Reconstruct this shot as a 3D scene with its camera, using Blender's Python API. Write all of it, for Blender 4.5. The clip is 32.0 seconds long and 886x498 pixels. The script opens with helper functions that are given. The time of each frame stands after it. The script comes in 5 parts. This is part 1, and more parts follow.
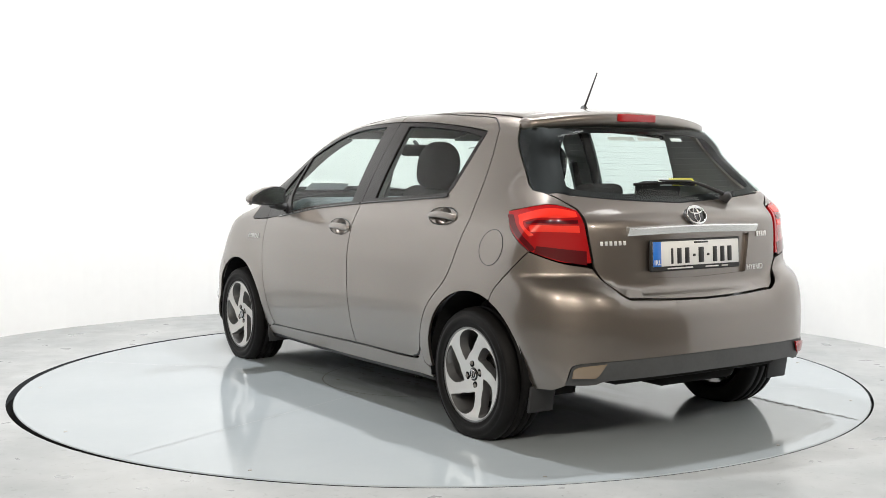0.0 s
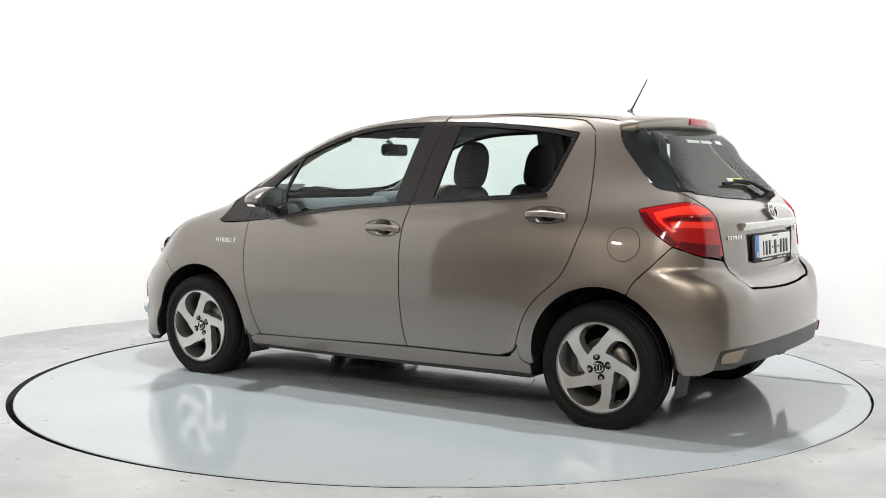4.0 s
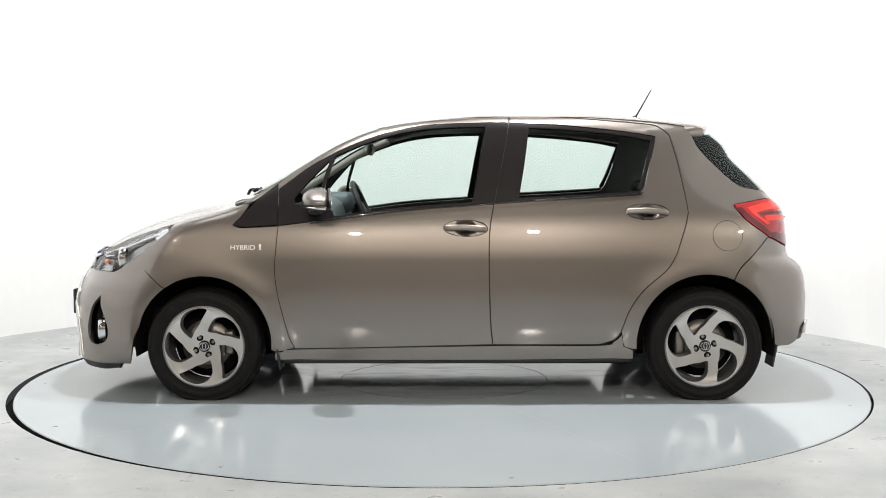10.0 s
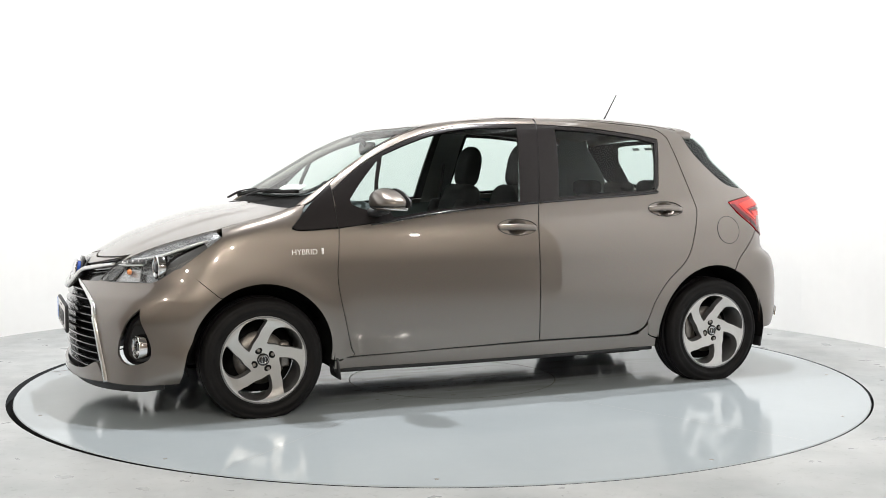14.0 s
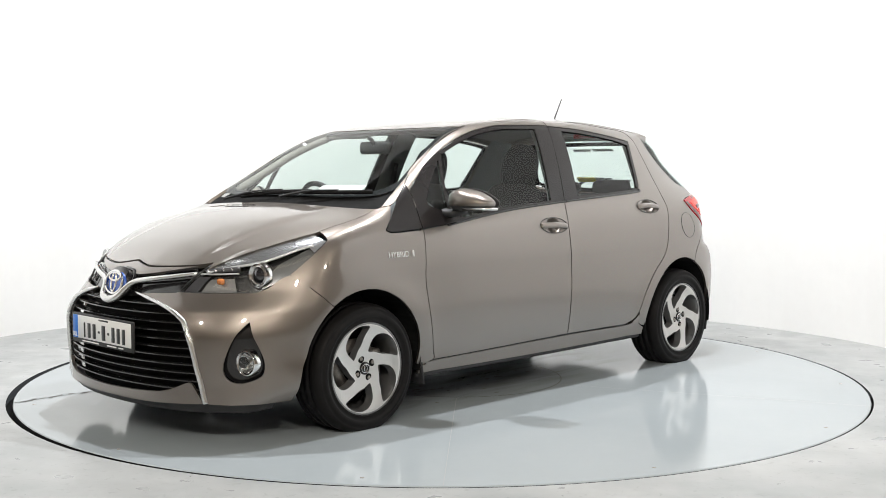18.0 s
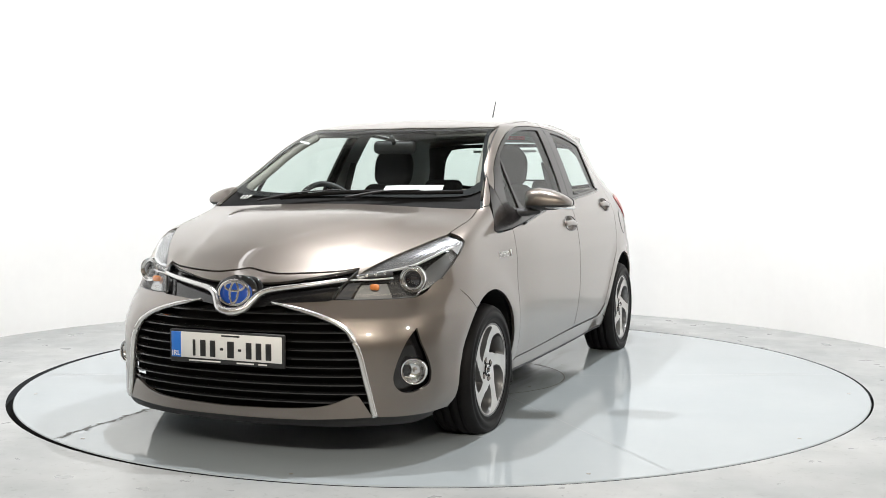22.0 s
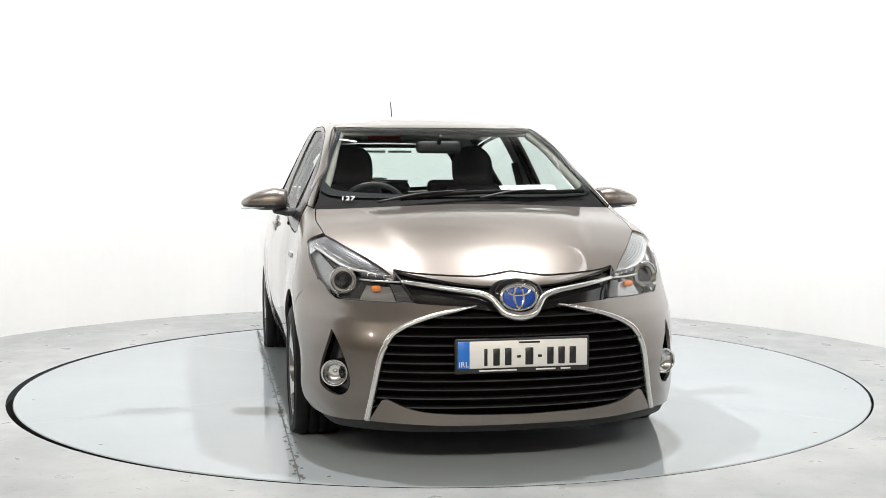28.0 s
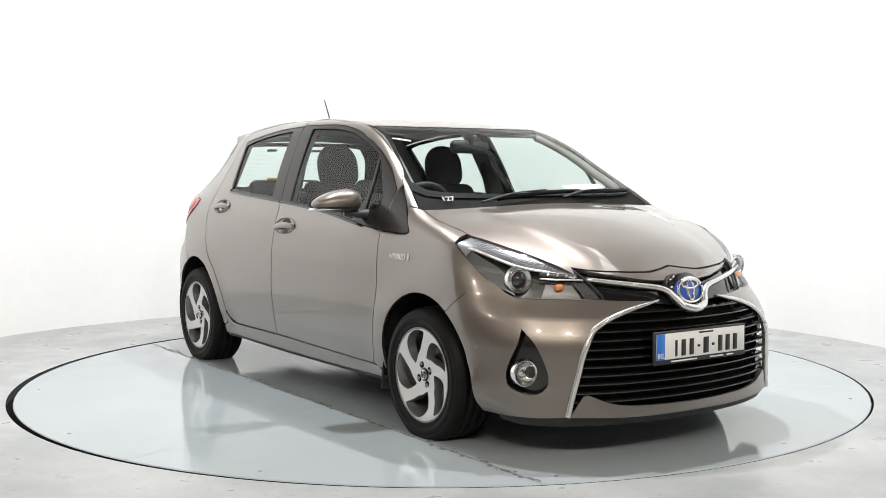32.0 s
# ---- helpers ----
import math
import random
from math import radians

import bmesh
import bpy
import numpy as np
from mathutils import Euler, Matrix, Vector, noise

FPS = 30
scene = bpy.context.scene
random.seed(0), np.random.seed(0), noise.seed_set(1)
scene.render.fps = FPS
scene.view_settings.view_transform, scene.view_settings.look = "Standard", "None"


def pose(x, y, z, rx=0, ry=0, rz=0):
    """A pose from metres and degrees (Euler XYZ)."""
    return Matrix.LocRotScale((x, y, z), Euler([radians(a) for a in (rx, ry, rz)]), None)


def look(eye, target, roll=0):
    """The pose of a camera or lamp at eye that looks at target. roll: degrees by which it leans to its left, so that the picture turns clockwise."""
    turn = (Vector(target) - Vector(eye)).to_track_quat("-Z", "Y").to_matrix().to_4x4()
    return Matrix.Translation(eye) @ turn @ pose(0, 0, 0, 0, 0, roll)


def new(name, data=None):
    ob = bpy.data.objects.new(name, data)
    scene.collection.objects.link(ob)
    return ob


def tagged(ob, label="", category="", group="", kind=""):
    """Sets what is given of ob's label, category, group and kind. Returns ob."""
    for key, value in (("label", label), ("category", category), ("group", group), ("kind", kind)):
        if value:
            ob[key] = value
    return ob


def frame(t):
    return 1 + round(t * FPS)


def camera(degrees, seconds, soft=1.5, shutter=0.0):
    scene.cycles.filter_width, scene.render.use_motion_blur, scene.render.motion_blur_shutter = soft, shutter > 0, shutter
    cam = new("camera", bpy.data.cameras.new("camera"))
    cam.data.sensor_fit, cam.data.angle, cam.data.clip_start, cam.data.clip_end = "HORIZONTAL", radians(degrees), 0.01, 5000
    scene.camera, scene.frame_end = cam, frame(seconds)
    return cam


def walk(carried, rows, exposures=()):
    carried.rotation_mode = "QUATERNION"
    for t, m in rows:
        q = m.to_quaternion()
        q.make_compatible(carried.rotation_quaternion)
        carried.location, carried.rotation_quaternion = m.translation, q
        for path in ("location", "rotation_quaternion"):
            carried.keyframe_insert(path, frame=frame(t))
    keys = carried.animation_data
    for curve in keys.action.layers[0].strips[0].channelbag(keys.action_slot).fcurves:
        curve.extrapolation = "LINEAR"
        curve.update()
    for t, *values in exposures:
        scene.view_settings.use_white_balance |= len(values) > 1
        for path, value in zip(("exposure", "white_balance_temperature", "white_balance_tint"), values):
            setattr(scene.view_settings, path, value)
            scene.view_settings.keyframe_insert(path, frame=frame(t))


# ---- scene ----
# ---- camera: stands still before the turntable
TURN_START, TURN_RATE = 123.19, 5.6606
CAR_X, CAR_Y = -0.0645, -0.1021
EYE = (0.0, -6.22, 1.125)
AIM = (0.0081, 3.76, 0.461)
cam = camera(43.53, 32.0, soft=0.6)
walk(cam, [(0, look(EYE, AIM, -0.056)), (32, look(EYE, AIM, -0.056))], exposures=[(0, 0.0), (32, 0.0)])

# ---- light: a studio with spots and added fills under a dark ceiling
world = bpy.data.worlds.new("world")
scene.world = world
world.use_nodes = True
world.node_tree.nodes["Background"].inputs[0].default_value = (0.9, 0.95, 1.0, 1)
world.node_tree.nodes["Background"].inputs[1].default_value = 0.05


def area_lamp(name, x, y, z, w, d, watts, target, colour=(1, 0.97, 0.93)):
    data = bpy.data.lights.new(name, "AREA")
    data.shape, data.size, data.size_y, data.energy, data.color = "RECTANGLE", w, d, watts, colour
    ob = new(name, data)
    ob.matrix_world = look((x, y, z), target)
    return ob


# added wall washers along the curve, out of view; small spots over the turntable
LAMPS = []
for deg in range(-20, 201, 20):
    ca, sa = math.cos(math.radians(deg)), math.sin(math.radians(deg))
    LAMPS.append((-0.215 + 2.2 * ca, -0.084 + 2.2 * sa, 3.7, 0.70, 0.55, 4.3, (-0.215 + 3.27 * ca, -0.084 + 3.27 * sa, 2.7)))
for lx in (-0.9, 0.9):
    LAMPS.append((lx, -0.25, 4.2, 0.12, 0.12, 138, (lx * 0.9, -0.25, 0.0)))
for lx, ly, lz, lp in ((-0.9, -5.4, 2.9, 53), (0.9, -5.4, 2.9, 55), (-3.3, -4.3, 2.8, 22), (3.3, -4.3, 2.8, 30)):
    LAMPS.append((lx, ly, lz, 0.13, 0.13, lp, (lx * 0.4, -0.6, 0.4)))
# added strip that washes the back wall to fill the camera-facing sides
LAMPS.append((0.0, -8.2, 4.3, 10.0, 0.4, 125, (0.0, -9.4, 1.6)))
for lx, ly, lz, lw, ld, lp, lt in LAMPS:
    area_lamp("spot_or_fill", lx, ly, lz, lw, ld, lp, lt, (1.0, 0.93, 0.83) if -6 < ly < -2 else (0.965, 0.975, 1.0) if lp > 100 and ly > -1 else (1.0, 0.995, 0.985))


# ---- materials
def mat(name, colour, rough=0.5, metal=0.0, coat=0.0, var=0.0, scale=8.0, bump=0.0, bump_scale=60.0, emit=0.0, rough_var=0.0, flake=0.0, spec=0.5, coat_rough=0.03, coat_ior=1.5):
    """Principled surface with soft variation of colour, gloss and relief at two scales."""
    m = bpy.data.materials.new(name)
    m.use_nodes = True
    n, l = m.node_tree.nodes, m.node_tree.links
    b = n["Principled BSDF"]
    b.inputs["Base Color"].default_value = (*colour, 1)
    b.inputs["Roughness"].default_value = rough
    b.inputs["Metallic"].default_value = metal
    b.inputs["Coat Weight"].default_value = coat
    b.inputs["Specular IOR Level"].default_value = spec
    b.inputs["Coat Roughness"].default_value, b.inputs["Coat IOR"].default_value = coat_rough, coat_ior
    if emit:
        b.inputs["Emission Color"].default_value = (*colour, 1)
        b.inputs["Emission Strength"].default_value = emit
    tc = n.new("ShaderNodeTexCoord")
    if var or rough_var:
        a, c = n.new("ShaderNodeTexNoise"), n.new("ShaderNodeTexNoise")
        a.inputs["Scale"].default_value, c.inputs["Scale"].default_value = scale, scale * 9
        a.inputs["Detail"].default_value = 6
        l.new(tc.outputs["Object"], a.inputs["Vector"])
        l.new(tc.outputs["Object"], c.inputs["Vector"])
        add = n.new("ShaderNodeMath")
        add.operation = "MULTIPLY_ADD"
        add.inputs[1].default_value = 0.45
        l.new(c.outputs["Fac"], add.inputs[0])
        l.new(a.outputs["Fac"], add.inputs[2])
        if var:
            ramp = n.new("ShaderNodeValToRGB")
            ramp.color_ramp.elements[0].position, ramp.color_ramp.elements[1].position = 0.45, 1.0
            ramp.color_ramp.elements[0].color = (*[x * (1 - var) for x in colour], 1)
            ramp.color_ramp.elements[1].color = (*[min(1, x * (1 + var)) for x in colour], 1)
            l.new(add.outputs[0], ramp.inputs[0])
            l.new(ramp.outputs[0], b.inputs["Base Color"])
        if rough_var:
            mr = n.new("ShaderNodeMapRange")
            mr.inputs[1].default_value, mr.inputs[2].default_value = 0.45, 1.0
            mr.inputs[3].default_value, mr.inputs[4].default_value = max(0.02, rough - rough_var), rough + rough_var
            l.new(add.outputs[0], mr.inputs[0])
            l.new(mr.outputs[0], b.inputs["Roughness"])
    if bump:
        t, bp = n.new("ShaderNodeTexNoise"), n.new("ShaderNodeBump")
        t.inputs["Scale"].default_value, bp.inputs["Strength"].default_value = bump_scale, bump
        bp.inputs["Distance"].default_value = 0.0015
        l.new(tc.outputs["Object"], t.inputs["Vector"])
        l.new(t.outputs["Fac"], bp.inputs["Height"])
        l.new(bp.outputs[0], b.inputs["Normal"])
    if flake:
        v = n.new("ShaderNodeTexVoronoi")
        v.inputs["Scale"].default_value = 900
        l.new(tc.outputs["Object"], v.inputs["Vector"])
        mx = n.new("ShaderNodeMix")
        mx.data_type = "RGBA"
        mx.inputs[0].default_value = flake
        mx.inputs[6].default_value = (*colour, 1)
        hs = n.new("ShaderNodeMix")
        hs.data_type, hs.blend_type = "RGBA", "MULTIPLY"
        hs.inputs[0].default_value = 1.0
        hs.inputs[6].default_value = (*[min(1, x * 1.6) for x in colour], 1)
        l.new(v.outputs["Color"], hs.inputs[7])
        l.new(hs.outputs[2], mx.inputs[7])
        l.new(mx.outputs[2], b.inputs["Base Color"])
    return m


def glass_mat(name, tint, f0=0.045):
    """Thin pane: clear tinted body under a gloss that grows towards grazing views."""
    m = bpy.data.materials.new(name)
    m.use_nodes = True
    n, l = m.node_tree.nodes, m.node_tree.links
    n.remove(n["Principled BSDF"])
    tr, gl, mx, lw = n.new("ShaderNodeBsdfTransparent"), n.new("ShaderNodeBsdfGlossy"), n.new("ShaderNodeMixShader"), n.new("ShaderNodeLayerWeight")
    tr.inputs[0].default_value = (*tint, 1)
    gl.inputs[0].default_value, gl.inputs[1].default_value = (1, 1, 1, 1), 0.01
    lw.inputs[0].default_value = 0.5
    pw, ma = n.new("ShaderNodeMath"), n.new("ShaderNodeMath")
    pw.operation, ma.operation = "POWER", "MULTIPLY_ADD"
    pw.inputs[1].default_value, ma.inputs[1].default_value, ma.inputs[2].default_value = 4.5, 0.38, f0
    l.new(lw.outputs["Facing"], pw.inputs[0])
    l.new(pw.outputs[0], ma.inputs[0])
    l.new(ma.outputs[0], mx.inputs[0])
    l.new(tr.outputs[0], mx.inputs[1])
    l.new(gl.outputs[0], mx.inputs[2])
    l.new(mx.outputs[0], n["Material Output"].inputs[0])
    return m


PAINT = mat("bronze_grey_metallic_paint", (0.215, 0.188, 0.164), 0.38, 0.90, coat=1.0, coat_rough=0.008, flake=0.12, coat_ior=1.65)
BLACK_GLOSS = mat("gloss_black_plastic", (0.012, 0.012, 0.013), 0.12, coat=0.3)
PILLAR = mat("satin_black_film", (0.016, 0.014, 0.014), 0.22, var=0.1, spec=0.35)
TRIM = mat("black_grained_plastic", (0.020, 0.020, 0.021), 0.55, var=0.2, scale=20, bump=0.15, bump_scale=500)
GREY_TRIM = mat("dark_grey_bumper_plastic", (0.06, 0.062, 0.064), 0.5, var=0.15, bump=0.1, bump_scale=500)
RUBBER = mat("tyre_rubber", (0.008, 0.0075, 0.0075), 0.55, var=0.25, scale=14, bump=0.12, bump_scale=160, spec=0.14)
# black of seals and joints, also of the shade painted in the handle cups
SEAL_AND_SHADE = mat("rubber_seal_and_cup_shade", (0.012, 0.012, 0.012), 0.5)
CHROME = mat("chrome", (0.80, 0.80, 0.80), 0.07, 1.0)
ALLOY = mat("machined_alloy", (0.60, 0.59, 0.57), 0.30, 0.80, rough_var=0.015, scale=30)
ALLOY_DARK = mat("grey_painted_alloy", (0.22, 0.22, 0.22), 0.4, 0.7)
STEEL = mat("brake_steel", (0.26, 0.24, 0.22), 0.45, 0.9, var=0.3, scale=20)
UNDER = mat("underbody_coating", (0.008, 0.008, 0.008), 0.8, var=0.3, spec=0.15)
PANE = glass_mat("green_tinted_pane", (0.80, 0.87, 0.85), 0.032)
BADGE = mat("bright_badge_metal", (0.78, 0.78, 0.77), 0.38, 0.6)
CLEAR = glass_mat("clear_lens", (0.96, 0.97, 0.97))
FRIT = mat("black_glass_border", (0.008, 0.008, 0.009), 0.6, spec=0.1)
RED_LENS = mat("red_lamp_lens", (0.36, 0.006, 0.008), 0.12, coat=0.5)
RED_GLOW = mat("bright_red_light_guide", (0.85, 0.035, 0.02), 0.2, coat=0.4)
RED_DARK = mat("deep_red_lens", (0.09, 0.003, 0.006), 0.12, coat=0.4)
AMBER = mat("amber_bulb", (0.75, 0.25, 0.06), 0.25, coat=0.6)
SMOKE = mat("smoked_lens", (0.20, 0.15, 0.10), 0.15, coat=1.0)
REFLECTOR = mat("bright_reflector", (0.80, 0.80, 0.80), 0.18, 1.0)
LAMP_GREY = mat("grey_lamp_bezel", (0.22, 0.22, 0.225), 0.2, 0.8)
PALE = mat("grey_lamp_wall", (0.30, 0.305, 0.31), 0.22, 0.7)
LAMP_SILVER = mat("silver_lamp_bowl", (0.45, 0.45, 0.45), 0.25, 0.7)
FIN = mat("grey_lamp_fin", (0.05, 0.052, 0.055), 0.3)
BRIGHT = mat("bright_trim_metal", (0.72, 0.72, 0.71), 0.22, 0.85)
REAR_PANE = glass_mat("rear_pane", (0.78, 0.86, 0.84), 0.03)
LAMP_DARK = mat("dark_lamp_trim", (0.07, 0.07, 0.075), 0.25)
BROW = mat("bright_brow", (0.58, 0.59, 0.61), 0.2, 0.75)
LENS_DARK = mat("dark_projector_glass", (0.02, 0.02, 0.023), 0.06, coat=1.0)
SLAT = mat("black_grille_slat", (0.012, 0.012, 0.0125), 0.16, spec=0.6, coat=0.5)
RING_METAL = mat("bright_lamp_ring", (0.78, 0.78, 0.78), 0.2, 0.55)
WHITE = mat("white_plate", (0.78, 0.78, 0.76), 0.4, var=0.02)
INK = mat("black_ink", (0.012, 0.012, 0.013), 0.4)
EU_BLUE = mat("blue_plate_band", (0.02, 0.17, 0.62), 0.4)
BLUE = mat("blue_emblem_enamel", (0.015, 0.07, 0.36), 0.2, coat=1.0)
YELLOW = mat("yellow_sticker", (0.85, 0.72, 0.03), 0.5)
PAPER = mat("white_paper", (0.8, 0.81, 0.8), 0.6)
CLOTH = mat("charcoal_seat_cloth", (0.026, 0.026, 0.028), 0.9, var=0.25, scale=5, spec=0.2)
DASH = mat("blue_grey_dashboard", (0.075, 0.095, 0.10), 0.6, var=0.15)
LINING = mat("beige_headliner", (0.24, 0.23, 0.205), 0.9, var=0.05)
PILLAR_TRIM = mat("grey_interior_trim", (0.20, 0.21, 0.20), 0.7)
# ---- the studio
def floor_mat(name, base, worn, rough, dark=0.35, scale=1.2, streaks=None):
    m = bpy.data.materials.new(name)
    m.use_nodes = True
    n, l = m.node_tree.nodes, m.node_tree.links
    b, tc = n["Principled BSDF"], n.new("ShaderNodeTexCoord")
    def noise_node(s, detail, dist=0.0):
        t = n.new("ShaderNodeTexNoise")
        t.inputs["Scale"].default_value, t.inputs["Detail"].default_value, t.inputs["Distortion"].default_value = s, detail, dist
        l.new(tc.outputs["Object"], t.inputs["Vector"])
        return t.outputs["Fac"]
    def ramp_node(f, a, c0, c, c1):
        r = n.new("ShaderNodeValToRGB")
        r.color_ramp.elements[0].position, r.color_ramp.elements[1].position = a, c
        r.color_ramp.elements[0].color, r.color_ramp.elements[1].color = (*c0, 1), (*c1, 1)
        l.new(f, r.inputs[0])
        return r.outputs[0]
    big = ramp_node(noise_node(scale, 5), 0.35, base, 0.7, worn)
    fine = ramp_node(noise_node(scale * 14, 8, 0.6), 0.60, (1, 1, 1), 0.74, (dark + 0.4, dark + 0.4, dark + 0.38))
    mx = n.new("ShaderNodeMix")
    mx.data_type, mx.blend_type = "RGBA", "MULTIPLY"
    mx.inputs[0].default_value = 0.5
    l.new(big, mx.inputs[6])
    l.new(fine, mx.inputs[7])
    colour_out = mx.outputs[2]
    if streaks:
        # dark streaks along the middle of the plate, fading outwards
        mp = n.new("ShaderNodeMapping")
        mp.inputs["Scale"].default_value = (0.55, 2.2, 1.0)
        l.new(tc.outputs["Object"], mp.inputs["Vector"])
        streak_noise = n.new("ShaderNodeTexNoise")
        streak_noise.inputs["Scale"].default_value, streak_noise.inputs["Detail"].default_value, streak_noise.inputs["Distortion"].default_value = 2.6, 9, 0.9
        l.new(mp.outputs[0], streak_noise.inputs["Vector"])
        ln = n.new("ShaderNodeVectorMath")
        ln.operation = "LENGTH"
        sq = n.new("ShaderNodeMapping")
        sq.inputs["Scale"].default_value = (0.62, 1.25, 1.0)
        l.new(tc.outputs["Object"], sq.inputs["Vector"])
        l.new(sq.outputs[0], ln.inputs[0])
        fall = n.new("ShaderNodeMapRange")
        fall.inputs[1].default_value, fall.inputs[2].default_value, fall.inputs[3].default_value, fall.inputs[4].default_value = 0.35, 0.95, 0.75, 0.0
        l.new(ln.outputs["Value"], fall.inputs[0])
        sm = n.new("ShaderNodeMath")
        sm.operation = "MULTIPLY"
        l.new(ramp_node(streak_noise.outputs["Fac"], 0.46, (0, 0, 0), 0.66, (1, 1, 1)), sm.inputs[0])
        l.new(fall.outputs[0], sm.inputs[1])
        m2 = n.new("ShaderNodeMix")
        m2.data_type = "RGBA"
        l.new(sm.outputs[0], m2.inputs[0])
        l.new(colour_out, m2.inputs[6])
        m2.inputs[7].default_value = (*streaks, 1)
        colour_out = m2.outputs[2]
    l.new(colour_out, b.inputs["Base Color"])
    mr = n.new("ShaderNodeMapRange")
    mr.inputs[1].default_value, mr.inputs[2].default_value = 0.3, 0.7
    mr.inputs[3].default_value, mr.inputs[4].default_value = rough * 0.75, rough * 1.3
    l.new(noise_node(scale * 3, 6), mr.inputs[0])
    l.new(mr.outputs[0], b.inputs["Roughness"])
    bp = n.new("ShaderNodeBump")
    bp.inputs["Strength"].default_value, bp.inputs["Distance"].default_value = 0.06, 0.004
    l.new(noise_node(scale * 20, 8), bp.inputs["Height"])
    l.new(bp.outputs[0], b.inputs["Normal"])
    return m


FLOOR = floor_mat("painted_concrete", (0.31, 0.325, 0.324), (0.43, 0.437, 0.43), 0.34, 0.10, 2.0)
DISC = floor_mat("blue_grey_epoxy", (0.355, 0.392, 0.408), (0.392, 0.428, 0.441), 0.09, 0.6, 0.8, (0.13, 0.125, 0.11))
WALL = mat("white_studio_wall", (0.83, 0.83, 0.82), 0.85, var=0.02, scale=1.5)
CEILING = mat("dark_ceiling", (0.10, 0.095, 0.09), 0.9, var=0.2)
BACK = mat("grey_room_wall", (0.46, 0.39, 0.32), 0.85, var=0.1)
CREAM = mat("cream_paint", (0.74, 0.68, 0.56), 0.6, var=0.04)
LAMP_FACE = mat("lamp_housing", (0.5, 0.5, 0.5), 0.6)


def mesh_ob(name, verts, faces, material, smooth=False, normals=None):
    me = bpy.data.meshes.new(name)
    me.from_pydata([tuple(map(float, v)) for v in verts], [], [tuple(map(int, f)) for f in faces])
    me.materials.append(material)
    if smooth or normals is not None:
        me.shade_smooth()
    if normals is not None:
        me.normals_split_custom_set_from_vertices([tuple(map(float, v)) for v in normals])
    me.update()
    return new(name, me)


def ring_sheet(name, r0, r1, z, material, cx=0.0, cy=0.0, n=192):
    v, f = [], []
    for i in range(n):
        a = 2 * math.pi * i / n
        v += [(cx + r0 * math.cos(a), cy + r0 * math.sin(a), z), (r1 * math.cos(a), r1 * math.sin(a), z)]
    for i in range(n):
        j = (i + 1) % n
        f.append((2 * i, 2 * i + 1, 2 * j + 1, 2 * j))
    return mesh_ob(name, v, f, material)


RING = 2.272
floor_ob = tagged(ring_sheet("floor", RING + 0.018, 14.6, 0.0, FLOOR, -0.012, 0.0), "light grey painted concrete studio floor with worn patches", "floor", kind="structure")
pit = tagged(mesh_ob("trim", [(2.32 * math.cos(a), 2.32 * math.sin(a), -0.06) for a in np.linspace(0, 2 * math.pi, 97)[:-1]], [list(range(96))], UNDER), "dark gap beneath the turntable edge", "gap", kind="structure")


def arc_wall(name, cx, cy, r, a0, a1, h, material, thick=0.12, n=96):
    v, f = [], []
    for i in range(n + 1):
        a = math.radians(a0 + (a1 - a0) * i / n)
        c, s = math.cos(a), math.sin(a)
        v += [(cx + r * c, cy + r * s, 0), (cx + r * c, cy + r * s, h), (cx + (r + thick) * c, cy + (r + thick) * s, h), (cx + (r + thick) * c, cy + (r + thick) * s, 0)]
    for i in range(n):
        p, q = 4 * i, 4 * i + 4
        f += [(p, p + 1, q + 1, q), (p + 1, p + 2, q + 2, q + 1), (p + 2, p + 3, q + 3, q + 2)]
    f += [(0, 3, 2, 1), (4 * n, 4 * n + 1, 4 * n + 2, 4 * n + 3)]
    return mesh_ob(name, v, f, material, smooth=False)


cyc = tagged(arc_wall("wall_north", -0.215, -0.084, 3.267, -36, 215, 4.6, WALL), "seamless curved white studio wall around the turntable", "wall", kind="structure")


def slab(name, x0, x1, y0, y1, z0, z1, material):
    v = [(x, y, z) for x in (x0, x1) for y in (y0, y1) for z in (z0, z1)]
    f = [(0, 1, 3, 2), (4, 6, 7, 5), (0, 4, 5, 1), (2, 3, 7, 6), (0, 2, 6, 4), (1, 5, 7, 3)]
    return mesh_ob(name, v, f, material)


tagged(slab("ceiling", -7, 7, -9.5, 5, 4.6, 4.7, CEILING), "dark matt studio ceiling", "ceiling", kind="structure")
tagged(slab("wall_south", -7, 7, -9.5, -9.4, 0, 4.6, BACK), "plain grey wall behind the camera", "wall", kind="structure")
tagged(slab("wall_west", -7, -6.9, -9.4, 5, 0, 4.6, BACK), "plain grey side wall", "wall", kind="structure")
tagged(slab("wall_east", 6.9, 7, -9.4, 5, 0, 4.6, BACK), "plain grey side wall", "wall", kind="structure")
tagged(slab("trim_beam", -6.9, 6.9, -4.35, -4.15, 3.85, 4.12, CREAM), "cream painted beam below the ceiling", "beam", kind="structure")


